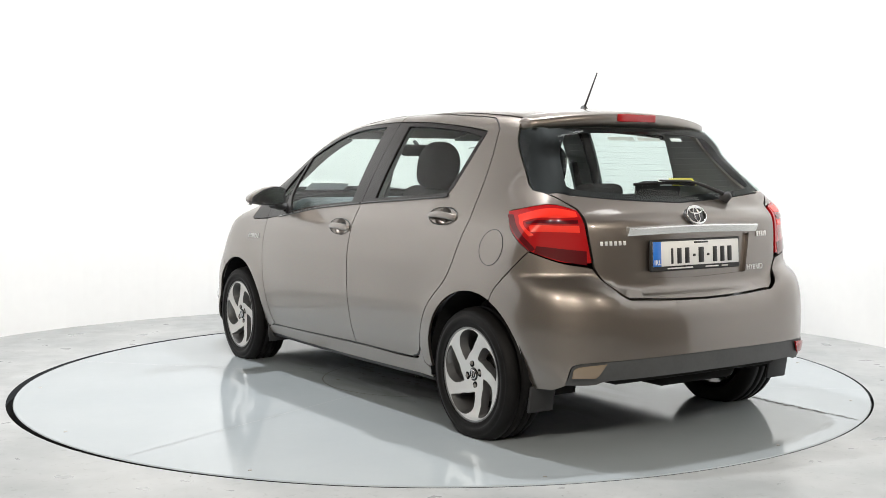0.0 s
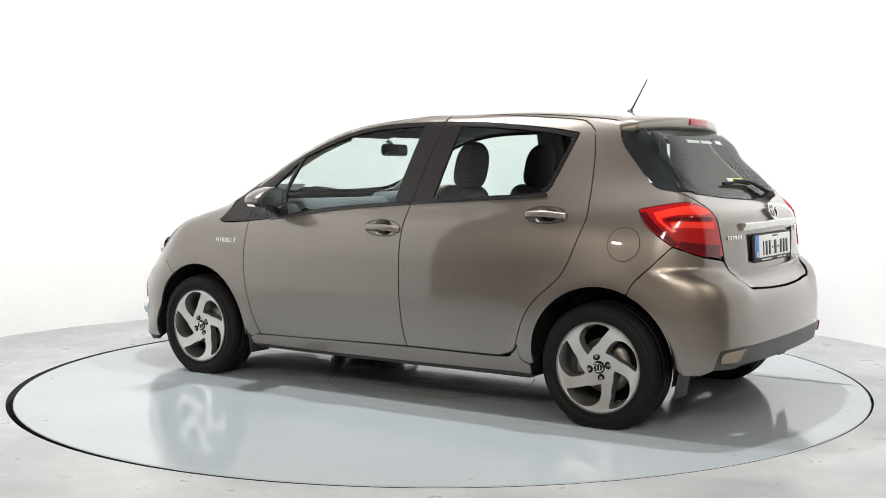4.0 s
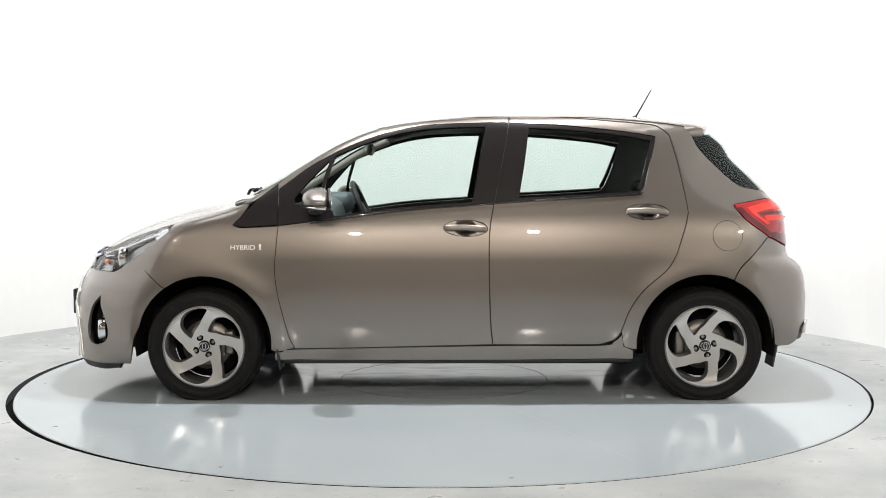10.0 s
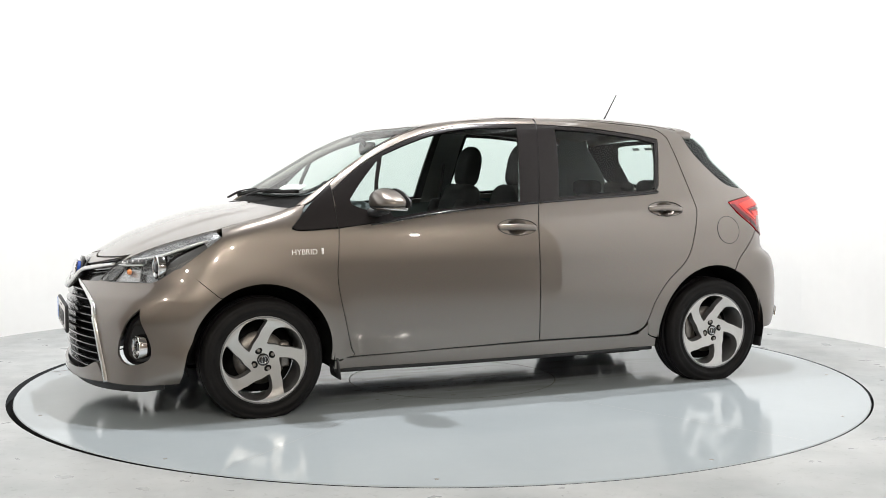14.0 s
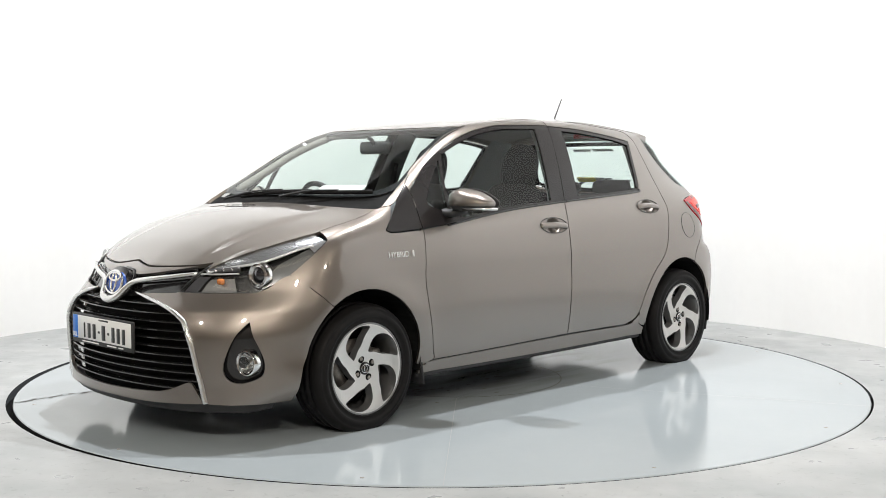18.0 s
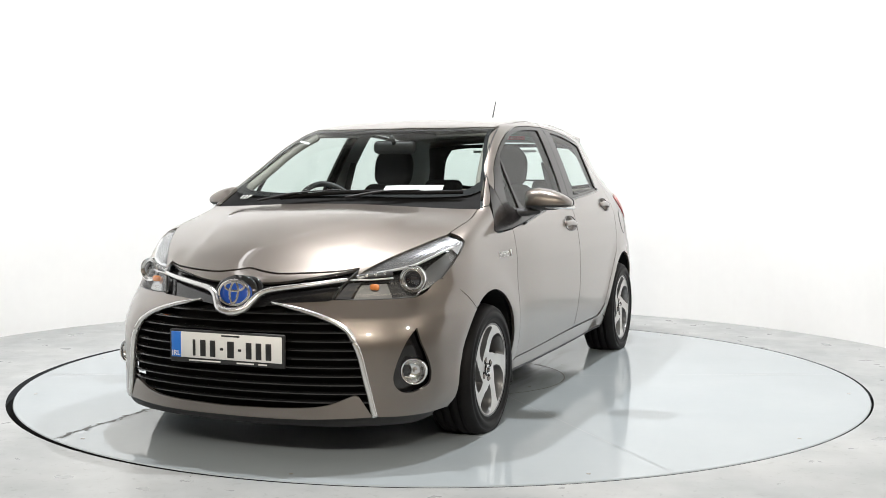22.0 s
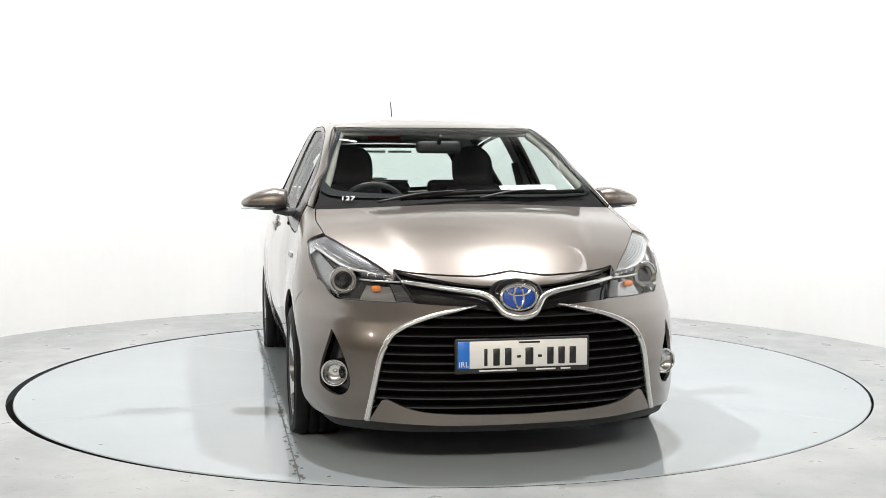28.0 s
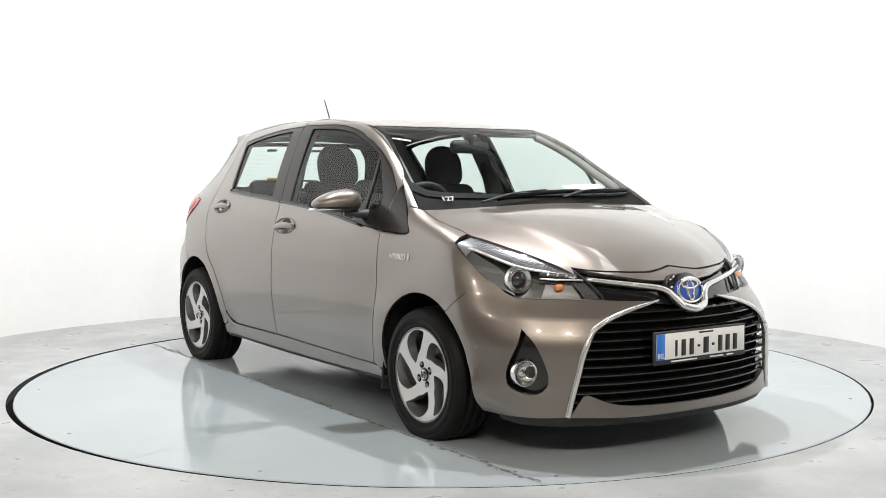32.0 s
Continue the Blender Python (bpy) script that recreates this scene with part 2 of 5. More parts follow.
def lamp_housing(lx, ly, lz, lw, ld, lt):
    """Shallow tray with a hollow front, hung from the ceiling by a rod; added fills get one too."""
    m = look((lx, ly, lz), lt)
    w, d = lw / 2 + 0.03, ld / 2 + 0.03
    v = [(-w, -d, -0.01), (w, -d, -0.01), (w, d, -0.01), (-w, d, -0.01), (-w, -d, 0.07), (w, -d, 0.07), (w, d, 0.07), (-w, d, 0.07)]
    f = [(0, 1, 5, 4), (1, 2, 6, 5), (2, 3, 7, 6), (3, 0, 4, 7), (4, 5, 6, 7)]
    box = tagged(mesh_ob("spot_or_fill_tray", [m @ Vector(q) for q in v], f, LAMP_FACE), "grey tray of a studio spot or added fill, out of view", "lamp", "studio lamps")
    rod = mesh_ob("rod", [(lx + 0.012 * math.cos(a), ly + 0.012 * math.sin(a), z) for z in (lz + 0.03, 4.6) for a in np.linspace(0, 2 * math.pi, 9)[:-1]], [(i, (i + 1) % 8, 8 + (i + 1) % 8, 8 + i) for i in range(8)], LAMP_FACE)
    rod.parent = box
    return box


for lx, ly, lz, lw, ld, lp, lt in LAMPS:
    lamp_housing(lx, ly, lz, lw, ld, lt)

# the turntable: a disc with its seams, screws and inner plate
table = tagged(new("turntable"), "round blue-grey glossy turntable set flush in the floor", "turntable")


def part(name, bm, material, parent, label=""):
    """One mesh object under a thing or a part; bm may be a bmesh or (verts, faces)."""
    if isinstance(bm, tuple):
        ob = mesh_ob(name, *bm[:2], material, *bm[2:])
    else:
        me = bpy.data.meshes.new(name)
        bm.to_mesh(me)
        bm.free()
        me.materials.append(material)
        ob = new(name, me)
    ob.parent = parent
    if label:
        ob["label"] = label
    return ob


def disc_geo(r, z0, z1, n=192, chamfer=0.004):
    v, f = [], []
    for i in range(n):
        a = 2 * math.pi * i / n
        c, s = math.cos(a), math.sin(a)
        v += [((r - chamfer) * c, (r - chamfer) * s, z1), (r * c, r * s, z1 - chamfer), (r * c, r * s, z0)]
    for i in range(n):
        j = (i + 1) % n
        f.append((3 * i, 3 * i + 1, 3 * j + 1, 3 * j))
    f.append([3 * i for i in range(n)])
    return v, f


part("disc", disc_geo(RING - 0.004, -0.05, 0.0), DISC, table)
edge_v = [((RING - 0.004) * math.cos(a), (RING - 0.004) * math.sin(a), z) for z in (-0.004, -0.05) for a in np.linspace(0, 2 * math.pi, 193)[:-1]]
part("disc_edge", (edge_v, [(i, 192 + i, 192 + (i + 1) % 192, (i + 1) % 192) for i in range(192)]), UNDER, table, "near-black edge of the disc")
from mathutils.geometry import delaunay_2d_cdt

# ---- the car's skin: a smooth field, cut into panels
def curve(xs, ys):
    """A smooth line through few control points (monotone cubic)."""
    xs, ys = np.array(xs, float), np.array(ys, float)
    h, d = np.diff(xs), np.diff(ys) / np.diff(xs)
    m = np.zeros(len(xs))
    m[0], m[-1] = d[0], d[-1]
    for i in range(1, len(xs) - 1):
        if d[i - 1] * d[i] > 0:
            w1, w2 = 2 * h[i] + h[i - 1], h[i] + 2 * h[i - 1]
            m[i] = (w1 + w2) / (w1 / d[i - 1] + w2 / d[i])
    u = np.linspace(xs[0], xs[-1], 2400)
    i = np.clip(np.searchsorted(xs, u) - 1, 0, len(xs) - 2)
    t = (u - xs[i]) / h[i]
    w = ((2*t**3 - 3*t**2 + 1)*ys[i] + (t**3 - 2*t**2 + t)*h[i]*m[i] + (3*t**2 - 2*t**3)*ys[i+1] + (t**3 - t**2)*h[i]*m[i+1])
    return lambda x: np.interp(x, u, w)

WB, HUB_Z = 1.255, 0.27
side_v = curve([.10, .20, .28, .40, .55, .70, .80, .88, .93, 1.10, 1.25, 1.40, 1.55], [.74, .775, .797, .824, .838, .836, .824, .806, .790, .727, .660, .582, .49])
side_low = curve([-1.9, -1.4, -1.04, -.3, .5, 1.1, 1.5, 2.1], [.075, .028, .012, 0, 0, .018, .024, .09])
side_high = curve([-1.9, -1.4, -1.15, -.9, -.3, .4, .9, 1.5], [.32, .115, .058, .03, 0, .022, .045, .07])
top_z = curve([-1.9, -1.82, -1.765, -1.65, -1.36, -1.24, -1.0, -.6, -.2, .15, .42, .62, .85, 1.10, 1.14, 1.20, 1.45, 1.72, 1.88, 1.98, 2.04, 2.1], [.70, .87, .955, 1.015, 1.345, 1.415, 1.447, 1.469, 1.465, 1.432, 1.378, 1.302, 1.172, 1.030, 1.006, .987, .930, .834, .755, .702, .64, .50])
crown = curve([-2, -.5, .05, .45, .85, 1.2, 2.2], [.16, .15, .09, .03, .04, .06, .06])
sweep = curve([-2, 1.05, 1.3, 2.2], [.10, .10, .20, .24])
front_x = curve([.08, .13, .17, .24, .32, .45, .55, .60, .65, .70, .75, .80, 1.0], [2.0, 2.045, 2.070, 2.070, 2.076, 2.082, 2.066, 2.040, 2.012, 1.990, 1.962, 1.93, 1.8])
front_bow = curve([.1, .45, .65, .9], [.30, .33, .52, .60])
bumper_x = curve([.15, .22, .32, .42, .52, .585, .62, .66, .74, .9], [-1.83, -1.862, -1.880, -1.880, -1.872, -1.852, -1.825, -1.76, -1.66, -1.5])
gate_x = curve([.2, .5, .70, .82, .95, 1.0, 1.2, 1.35, 1.5], [-1.72, -1.76, -1.775, -1.775, -1.768, -1.732, -1.522, -1.345, -1.2])

def field(p):
    """Depth below the car's skin; nought on it."""
    x, y, z = p[..., 0], np.abs(p[..., 1]), p[..., 2]
    hi = 1 / (1 + np.exp(-(z - 1.05) / .06))
    w = side_v(z) - side_low(x) * (1 - hi) - side_high(x) * hi
    for c in (-WB, WB):
        r = np.hypot(x - c, z - HUB_Z)
        w = w + .014 * np.exp(-((r - .36) / .085) ** 2)
    w = w + .048 * np.exp(-((z - .25) / .09) ** 2) / (1 + np.exp(-(x - 1.50) / .05))
    c = z - (.893 - .040 * x)
    w = w - .0011 * (np.logaddexp(0, c / .011) - np.logaddexp(0, (c - .07) / .011)) * (1 / (1 + np.exp((np.abs(x + .1) - 1.15) / .08)))
    s1 = w - y
    s2 = top_z(x + sweep(x) * y * y) - crown(x) * y * y - z
    mid = 1 / (1 + np.exp((y - .50 + .17 * (x - 1.1)) / .014)) / (1 + np.exp(-(x - 1.24) / .03)) / (1 + np.exp((x - 1.86) / .04))
    s2 = s2 + .007 * mid
    s2 = s2 * np.where((x > .3) & (x < 1.15), .80, 1.0)
    s3 = front_x(z) - front_bow(z) * y ** 2 - (.45 + .35 / (1 + np.exp((z - .56) / .035))) * y ** 6 - x
    lift = .06 / (1 + np.exp(-(y - .47) / .035))
    bx, gx = bumper_x(z - lift), gate_x(z)
    rx = -.012 * np.logaddexp(-bx / .012, -gx / .012)
    s4 = x - rx - (.12 + .05 * np.exp(-((z - .9) / .13) ** 2) + .14 / (1 + np.exp(-(z - 1.12) / .05))) * y ** 2 - 1.0 * y ** 8
    k = .022
    s = np.stack([s1, s2, s3, s4])
    m = s.min(0)
    return m - k * np.log(np.exp(-(s - m) / k).sum(0))

def solve(o, d, far):
    """Where the rays from inside o along d leave the skin."""
    a, b = np.zeros(len(o)), np.full(len(o), far)
    for _ in range(24):
        m = (a + b) / 2
        inside = field(o + d * m[:, None]) > 0
        a, b = np.where(inside, m, a), np.where(inside, b, m)
    return o + d * a[:, None]

def normal(p):
    e = 2e-3
    g = np.stack([field(p - [e, 0, 0]) - field(p + [e, 0, 0]), field(p - [0, e, 0]) - field(p + [0, e, 0]), field(p - [0, 0, e]) - field(p + [0, 0, e])], -1)
    return g / np.maximum(np.linalg.norm(g, axis=-1, keepdims=True), 1e-9)


AXIS_Z, NOSE_AX, TAIL_AX = 0.45, 1.0, -0.8


class Around:
    """Panel coordinates: along the car and round its long axis."""
    def flat(p):
        return np.stack([p[:, 0], 0.72 * np.arctan2(p[:, 2] - AXIS_Z, p[:, 1])], 1)

    def skin(q):
        a = q[:, 1] / 0.72
        o = np.stack([q[:, 0], 0 * a, 0 * a + AXIS_Z], 1)
        return solve(o, np.stack([0 * a, np.cos(a), np.sin(a)], 1), 1.3)


class Nose:
    """Panel coordinates: round an upright axis, and height."""
    ax, sign = NOSE_AX, 1

    @classmethod
    def flat(cls, p):
        return np.stack([0.9 * np.arctan2(p[:, 1], (p[:, 0] - cls.ax) * cls.sign), p[:, 2]], 1)

    @classmethod
    def skin(cls, q):
        a = q[:, 0] / 0.9
        o = np.stack([0 * a + cls.ax, 0 * a, q[:, 1]], 1)
        return solve(o, np.stack([cls.sign * np.cos(a), np.sin(a), 0 * a], 1), 1.6)


class Tail(Nose):
    ax, sign = TAIL_AX, -1


def smooth_line(pts, n=10):
    """A soft line through the points (Catmull-Rom)."""
    pts = np.array(pts, float)
    if len(pts) < 3:
        t = np.linspace(0, 1, n)[:, None]
        return pts[0] * (1 - t) + pts[-1] * t
    p = np.vstack([2 * pts[0] - pts[1], pts, 2 * pts[-1] - pts[-2]])
    out = []
    for i in range(1, len(p) - 2):
        t = np.linspace(0, 1, n, endpoint=False)[:, None]
        a, b, c, d = p[i - 1:i + 3]
        out.append(0.5 * (2 * b + (c - a) * t + (2 * a - 5 * b + 4 * c - d) * t ** 2 + (3 * b - a - 3 * c + d) * t ** 3))
    return np.vstack(out + [pts[-1:]])


def on_skin(kind, pts, n=10):
    """Stroke to points on the skin. s: (x, z) on the flank; t: (x, y) from above; f, r: (y, z) on nose, tail; p: as given."""
    q = smooth_line(pts, n)
    if kind == "p":
        for _ in range(8):
            q = q + normal(q) * field(q)[:, None]
        return q
    if kind == "s":
        o = np.stack([q[:, 0], 0 * q[:, 0], q[:, 1]], 1)
        return solve(o, np.tile([0, 1.0, 0], (len(q), 1)), 1.2)
    if kind == "t":
        o = np.stack([q[:, 0], q[:, 1], 0 * q[:, 0] + 0.45], 1)
        return solve(o, np.tile([0, 0, 1.0], (len(q), 1)), 1.3)
    s = 1.0 if kind == "f" else -1.0
    o = np.stack([0 * q[:, 0] + 0.6 * s, q[:, 0], q[:, 1]], 1)
    return solve(o, np.tile([s, 0, 0], (len(q), 1)), 1.7)


def resample(loop, step):
    """Closed loop of points at even steps that keeps its corners."""
    out = []
    n = len(loop)
    for i in range(n):
        a, b = loop[i], loop[(i + 1) % n]
        d = np.linalg.norm(b - a)
        if d < 1e-5:
            continue
        k = max(1, int(round(d / step)))
        out += [a + (b - a) * j / k for j in range(k)]
    keep = [out[0]]
    for q in out[1:]:
        if np.linalg.norm(q - keep[-1]) > step * 0.3:
            keep.append(q)
    if np.linalg.norm(keep[-1] - keep[0]) < step * 0.3:
        keep.pop()
    return np.array(keep)


def area2(q):
    return 0.5 * np.sum(q[:, 0] * np.roll(q[:, 1], -1) - np.roll(q[:, 0], -1) * q[:, 1])


def inset(q, d):
    """Shrinks a loop (counter-clockwise) by d."""
    t = np.roll(q, -1, 0) - np.roll(q, 1, 0)
    t /= np.maximum(np.linalg.norm(t, axis=1, keepdims=True), 1e-9)
    return q + d * np.stack([-t[:, 1], t[:, 0]], 1)


def within(q, pts):
    x, y = pts[:, 0][:, None], pts[:, 1][:, None]
    a, b = q, np.roll(q, -1, 0)
    cross = ((a[:, 1] > y) != (b[:, 1] > y)) & (x < (b[:, 0] - a[:, 0]) * (y - a[:, 1]) / (b[:, 1] - a[:, 1] + 1e-12) + a[:, 0])
    return cross.sum(1) % 2 == 1


def edge_dist(q, pts):
    a, b = q[None], np.roll(q, -1, 0)[None]
    p = pts[:, None]
    ab = b - a
    t = np.clip(((p - a) * ab).sum(-1) / np.maximum((ab ** 2).sum(-1), 1e-12), 0, 1)
    return np.linalg.norm(p - a - t[..., None] * ab, axis=-1).min(1)


def panel_geo(strokes, dom, holes=(), gap=0.0025, step=0.026, depth=0.014, push=0.0, side=1, edge=0.014):
    """Triangulated piece of skin with turned-in edges. strokes: [(kind, points), ...] round its border."""
    def loop_of(st, g):
        p = np.vstack([on_skin(k, v) for k, v in st])
        q = resample(dom.flat(p), edge)
        if area2(q) < 0:
            q = q[::-1]
        return inset(q, g) if g else q
    outer = loop_of(strokes, gap)
    inner = [loop_of(h, -gap) for h in holes]
    lo, hi = outer.min(0), outer.max(0)
    gx, gy = np.meshgrid(np.arange(lo[0], hi[0], step), np.arange(lo[1], hi[1], step * 0.87))
    gx = gx + (np.arange(gx.shape[0]) % 2)[:, None] * step / 2
    grid = np.stack([gx.ravel(), gy.ravel()], 1)
    grid = grid[within(outer, grid)]
    if len(grid):
        grid = grid[edge_dist(outer, grid) > step * 0.42]
    for h in inner:
        if len(grid):
            grid = grid[~within(h, grid)]
            grid = grid[edge_dist(h, grid) > step * 0.42]
    rings = [outer] + inner
    allp = np.vstack(rings + ([grid] if len(grid) else []))
    edges, base = [], 0
    for r in rings:
        edges += [(base + i, base + (i + 1) % len(r)) for i in range(len(r))]
        base += len(r)
    vo, _, fo, _, _, _ = delaunay_2d_cdt([Vector(map(float, q)) for q in allp], edges, [], 0, 1e-6)
    q = np.array([tuple(v) for v in vo])
    tri = np.array([f for f in fo if len(f) == 3])
    cen = q[tri].mean(1)
    ok = within(outer, cen)
    for h in inner:
        ok &= ~within(h, cen)
    tri = tri[ok]
    p = dom.skin(q)
    nrm = normal(p)
    p = p + push * nrm
    # faces look outwards
    fn = np.cross(p[tri[:, 1]] - p[tri[:, 0]], p[tri[:, 2]] - p[tri[:, 0]])
    flip = (fn * nrm[tri[:, 0]]).sum(1) < 0
    tri[flip] = tri[flip][:, ::-1]
    verts, norms, faces = list(p), list(nrm), [tuple(t) for t in tri]
    for r, sgn in [(rings[0], 1)] + [(h, -1) for h in rings[1:]]:
        bp = dom.skin(r)
        bn = normal(bp)
        bp = bp + push * bn
        tg = np.roll(bp, -1, 0) - np.roll(bp, 1, 0)
        out = np.cross(tg, bn)
        out /= np.maximum(np.linalg.norm(out, axis=1, keepdims=True), 1e-9)
        if ((out * (bp - bp.mean(0))).sum(1)).sum() * sgn < 0:
            out = -out
        b0, k = len(verts), len(r)
        verts += list(bp) + list(bp - depth * bn)
        norms += list(out) + list(out)
        for i in range(k):
            j = (i + 1) % k
            fc = (b0 + i, b0 + k + i, b0 + k + j, b0 + j)
            e = np.cross(verts[fc[1]] - verts[fc[0]], verts[fc[3]] - verts[fc[0]])
            faces.append(fc if np.dot(e, out[i]) > 0 else fc[::-1])
    verts, norms = np.array(verts), np.array(norms)
    if side < 0:
        verts, norms = verts * [1, -1, 1], norms * [1, -1, 1]
        faces = [f[::-1] for f in faces]
    return verts, faces, True, norms


car = tagged(new("hatchback_car"), "bronze-grey metallic five-door hatchback parked on the turntable", "car")


def panel(name, strokes, dom, material, parent=None, label="", **kw):
    return part(name, panel_geo(strokes, dom, **kw), material, parent or car, label)


def mirror_y(strokes):
    """The whole border of a piece that spans both flanks, from its half on the near flank (from centre to centre)."""
    half = np.vstack([on_skin(k, v) for k, v in strokes])
    return [("p", half), ("p", (half * [1, -1, 1])[::-1])]


def arch(cx, r, a0, a1, n=9):
    return [(cx + r * math.cos(math.radians(a)), HUB_Z + 0.018 + r * math.sin(math.radians(a))) for a in np.linspace(a0, a1, n)]


# shared lines on the flank
DOOR_FRONT = [(.893, 1.083), (.884, .97), (.881, .872), (.890, .761), (.897, .649), (.883, .537), (.857, .423), (.827, .306), (.805, .262)]
DOOR_B = [(-.192, .277), (-.180, .395), (-.173, .595), (-.172, .763), (-.178, .874), (-.199, .985), (-.274, 1.343), (-.283, 1.427)]
DOOR_TOP = [(-.283, 1.427), (-.046, 1.421), (.129, 1.409), (.305, 1.383), (.450, 1.341), (.597, 1.277), (.720, 1.207), (.820, 1.143), (.893, 1.083)]
DOOR_TOP_R = [(-.283, 1.427), (-.573, 1.422), (-.807, 1.405), (-1.01, 1.387), (-1.07, 1.366), (-1.11, 1.331)]
DOOR_BACK = [(-1.11, 1.331), (-1.142, 1.185), (-1.169, .971), (-1.166, .916), (-1.126, .791), (-1.099, .721), (-1.053, .652), (-.941, .553), (-.873, .454), (-.830, .338), (-.796, .299), (-.726, .275)]
BELT = [(.881, .876), (.70, .897), (.295, .950), (-.10, .982), (-.199, .988)]
BELT_R = [(-.199, .988), (-.304, .996), (-.884, 1.030), (-.933, 1.044), (-.958, 1.07)]
LAMP_LOW = [(-1.406, .972), (-1.46, .902), (-1.576, .816)]
GLASS_SIDE = [(-1.228, 1.337), (-1.265, 1.258), (-1.371, 1.142), (-1.451, 1.072), (-1.54, 1.051)]


# ---- small builders
def tube(path, r, closed=False, n=8, squash=1.0):
    """Round bar along a path; r may be one radius or one per point."""
    path = np.array(path, float)
    k = len(path)
    rr = np.full(k, r) if np.isscalar(r) else np.array(r, float)
    v, f = [], []
    for i in range(k):
        a, b = path[(i - 1) % k if closed else max(i - 1, 0)], path[(i + 1) % k if closed else min(i + 1, k - 1)]
        t = (b - a) / max(np.linalg.norm(b - a), 1e-9)
        up = np.array([0, 0, 1.0]) if abs(t[2]) < .9 else np.array([1.0, 0, 0])
        u = np.cross(t, up)
        u /= np.linalg.norm(u)
        w = np.cross(u, t)
        for j in range(n):
            c = 2 * math.pi * j / n
            v.append(path[i] + rr[i] * (math.cos(c) * u + squash * math.sin(c) * w))
    for i in range(k if closed else k - 1):
        for j in range(n):
            a, b = i * n, ((i + 1) % k) * n
            f.append((a + j, a + (j + 1) % n, b + (j + 1) % n, b + j))
    if not closed:
        f += [tuple(range(n))[::-1], tuple(range((k - 1) * n, k * n))]
    return v, f, True


def lathe(profile, n=64, y0=0.0):
    """Turned piece about the y axis: profile of (radius, y)."""
    v, f = [], []
    for i in range(n):
        a = 2 * math.pi * i / n
        v += [(r * math.cos(a), y + y0, r * math.sin(a)) for r, y in profile]
    k = len(profile)
    for i in range(n):
        for j in range(k - 1):
            a, b = i * k, ((i + 1) % n) * k
            f.append((a + j, a + j + 1, b + j + 1, b + j))
    return v, f, True


def rounded_box(sx, sy, sz, bevel, seg=3, at=(0, 0, 0), turn=None, taper=None):
    """Box with rounded edges as a bmesh; taper(v) may move its corners first."""
    bm = bmesh.new()
    bmesh.ops.create_cube(bm, size=1)
    for w in bm.verts:
        w.co = Vector((w.co.x * sx, w.co.y * sy, w.co.z * sz))
        if taper:
            w.co = Vector(taper(w.co))
    if bevel:
        bmesh.ops.bevel(bm, geom=list(bm.edges), offset=bevel, segments=seg, profile=.5, affect="EDGES")
    m = Matrix.Translation(at) @ (turn.to_4x4() if turn else Matrix())
    bmesh.ops.transform(bm, matrix=m, verts=list(bm.verts))
    for fc in bm.faces:
        fc.smooth = True
    return bm


def flat_shape(loop, depth, holes=(), profile=None, step=.02):
    """Plate in the x-z plane facing +y with a rim of the given depth; profile(x, z) gives its height in y."""
    rings = [np.array(loop, float)] + [np.array(h, float) for h in holes]
    rings[0] = rings[0] if area2(rings[0]) > 0 else rings[0][::-1]
    lo, hi = rings[0].min(0), rings[0].max(0)
    gx, gy = np.meshgrid(np.arange(lo[0], hi[0], step), np.arange(lo[1], hi[1], step))
    g = np.stack([gx.ravel(), gy.ravel()], 1)
    g = g[within(rings[0], g)]
    for r in rings:
        if len(g):
            g = g[edge_dist(r, g) > step * .35]
    for r in rings[1:]:
        if len(g):
            g = g[~within(r, g)]
    edges, base = [], 0
    for r in rings:
        edges += [(base + i, base + (i + 1) % len(r)) for i in range(len(r))]
        base += len(r)
    vo, _, fo, _, _, _ = delaunay_2d_cdt([Vector(map(float, q)) for q in np.vstack(rings + [g])], edges, [], 0, 1e-6)
    q = np.array([tuple(v) for v in vo])
    tri = np.array([t for t in fo if len(t) == 3])
    cen = q[tri].mean(1)
    ok = within(rings[0], cen)
    for r in rings[1:]:
        ok &= ~within(r, cen)
    hgt = np.array([profile(*w) for w in q]) if profile else np.zeros(len(q))
    v = [(w[0], h, w[1]) for w, h in zip(q, hgt)]
    f = [tuple(t[::-1]) for t in tri[ok]]
    for r in rings:
        b0, k = len(v), len(r)
        hr = [profile(*w) if profile else 0.0 for w in r]
        v += [(w[0], h, w[1]) for w, h in zip(r, hr)] + [(w[0], h - depth, w[1]) for w, h in zip(r, hr)]
        f += [(b0 + i, b0 + (i + 1) % k, b0 + k + (i + 1) % k, b0 + k + i) for i in range(k)]
    return v, f


def moved(geo, m):
    """Geometry (verts, faces, ...) carried by a matrix."""
    v = [tuple(m @ Vector(tuple(map(float, w)))) for w in geo[0]]
    return (v, *geo[1:3])


def nose_x(y, z):
    return float(on_skin("f", [(y, z), (y, z)], 2)[0, 0])


def tail_x(y, z):
    return float(on_skin("r", [(y, z), (y, z)], 2)[0, 0])


def oval_hole(x, z, rx=.104, rz=.037):
    return [("s", [(x + rx * math.cos(a), z + rz * math.sin(a) - .02 * rx * math.cos(a)) for a in np.linspace(0, 2 * math.pi, 25)])]


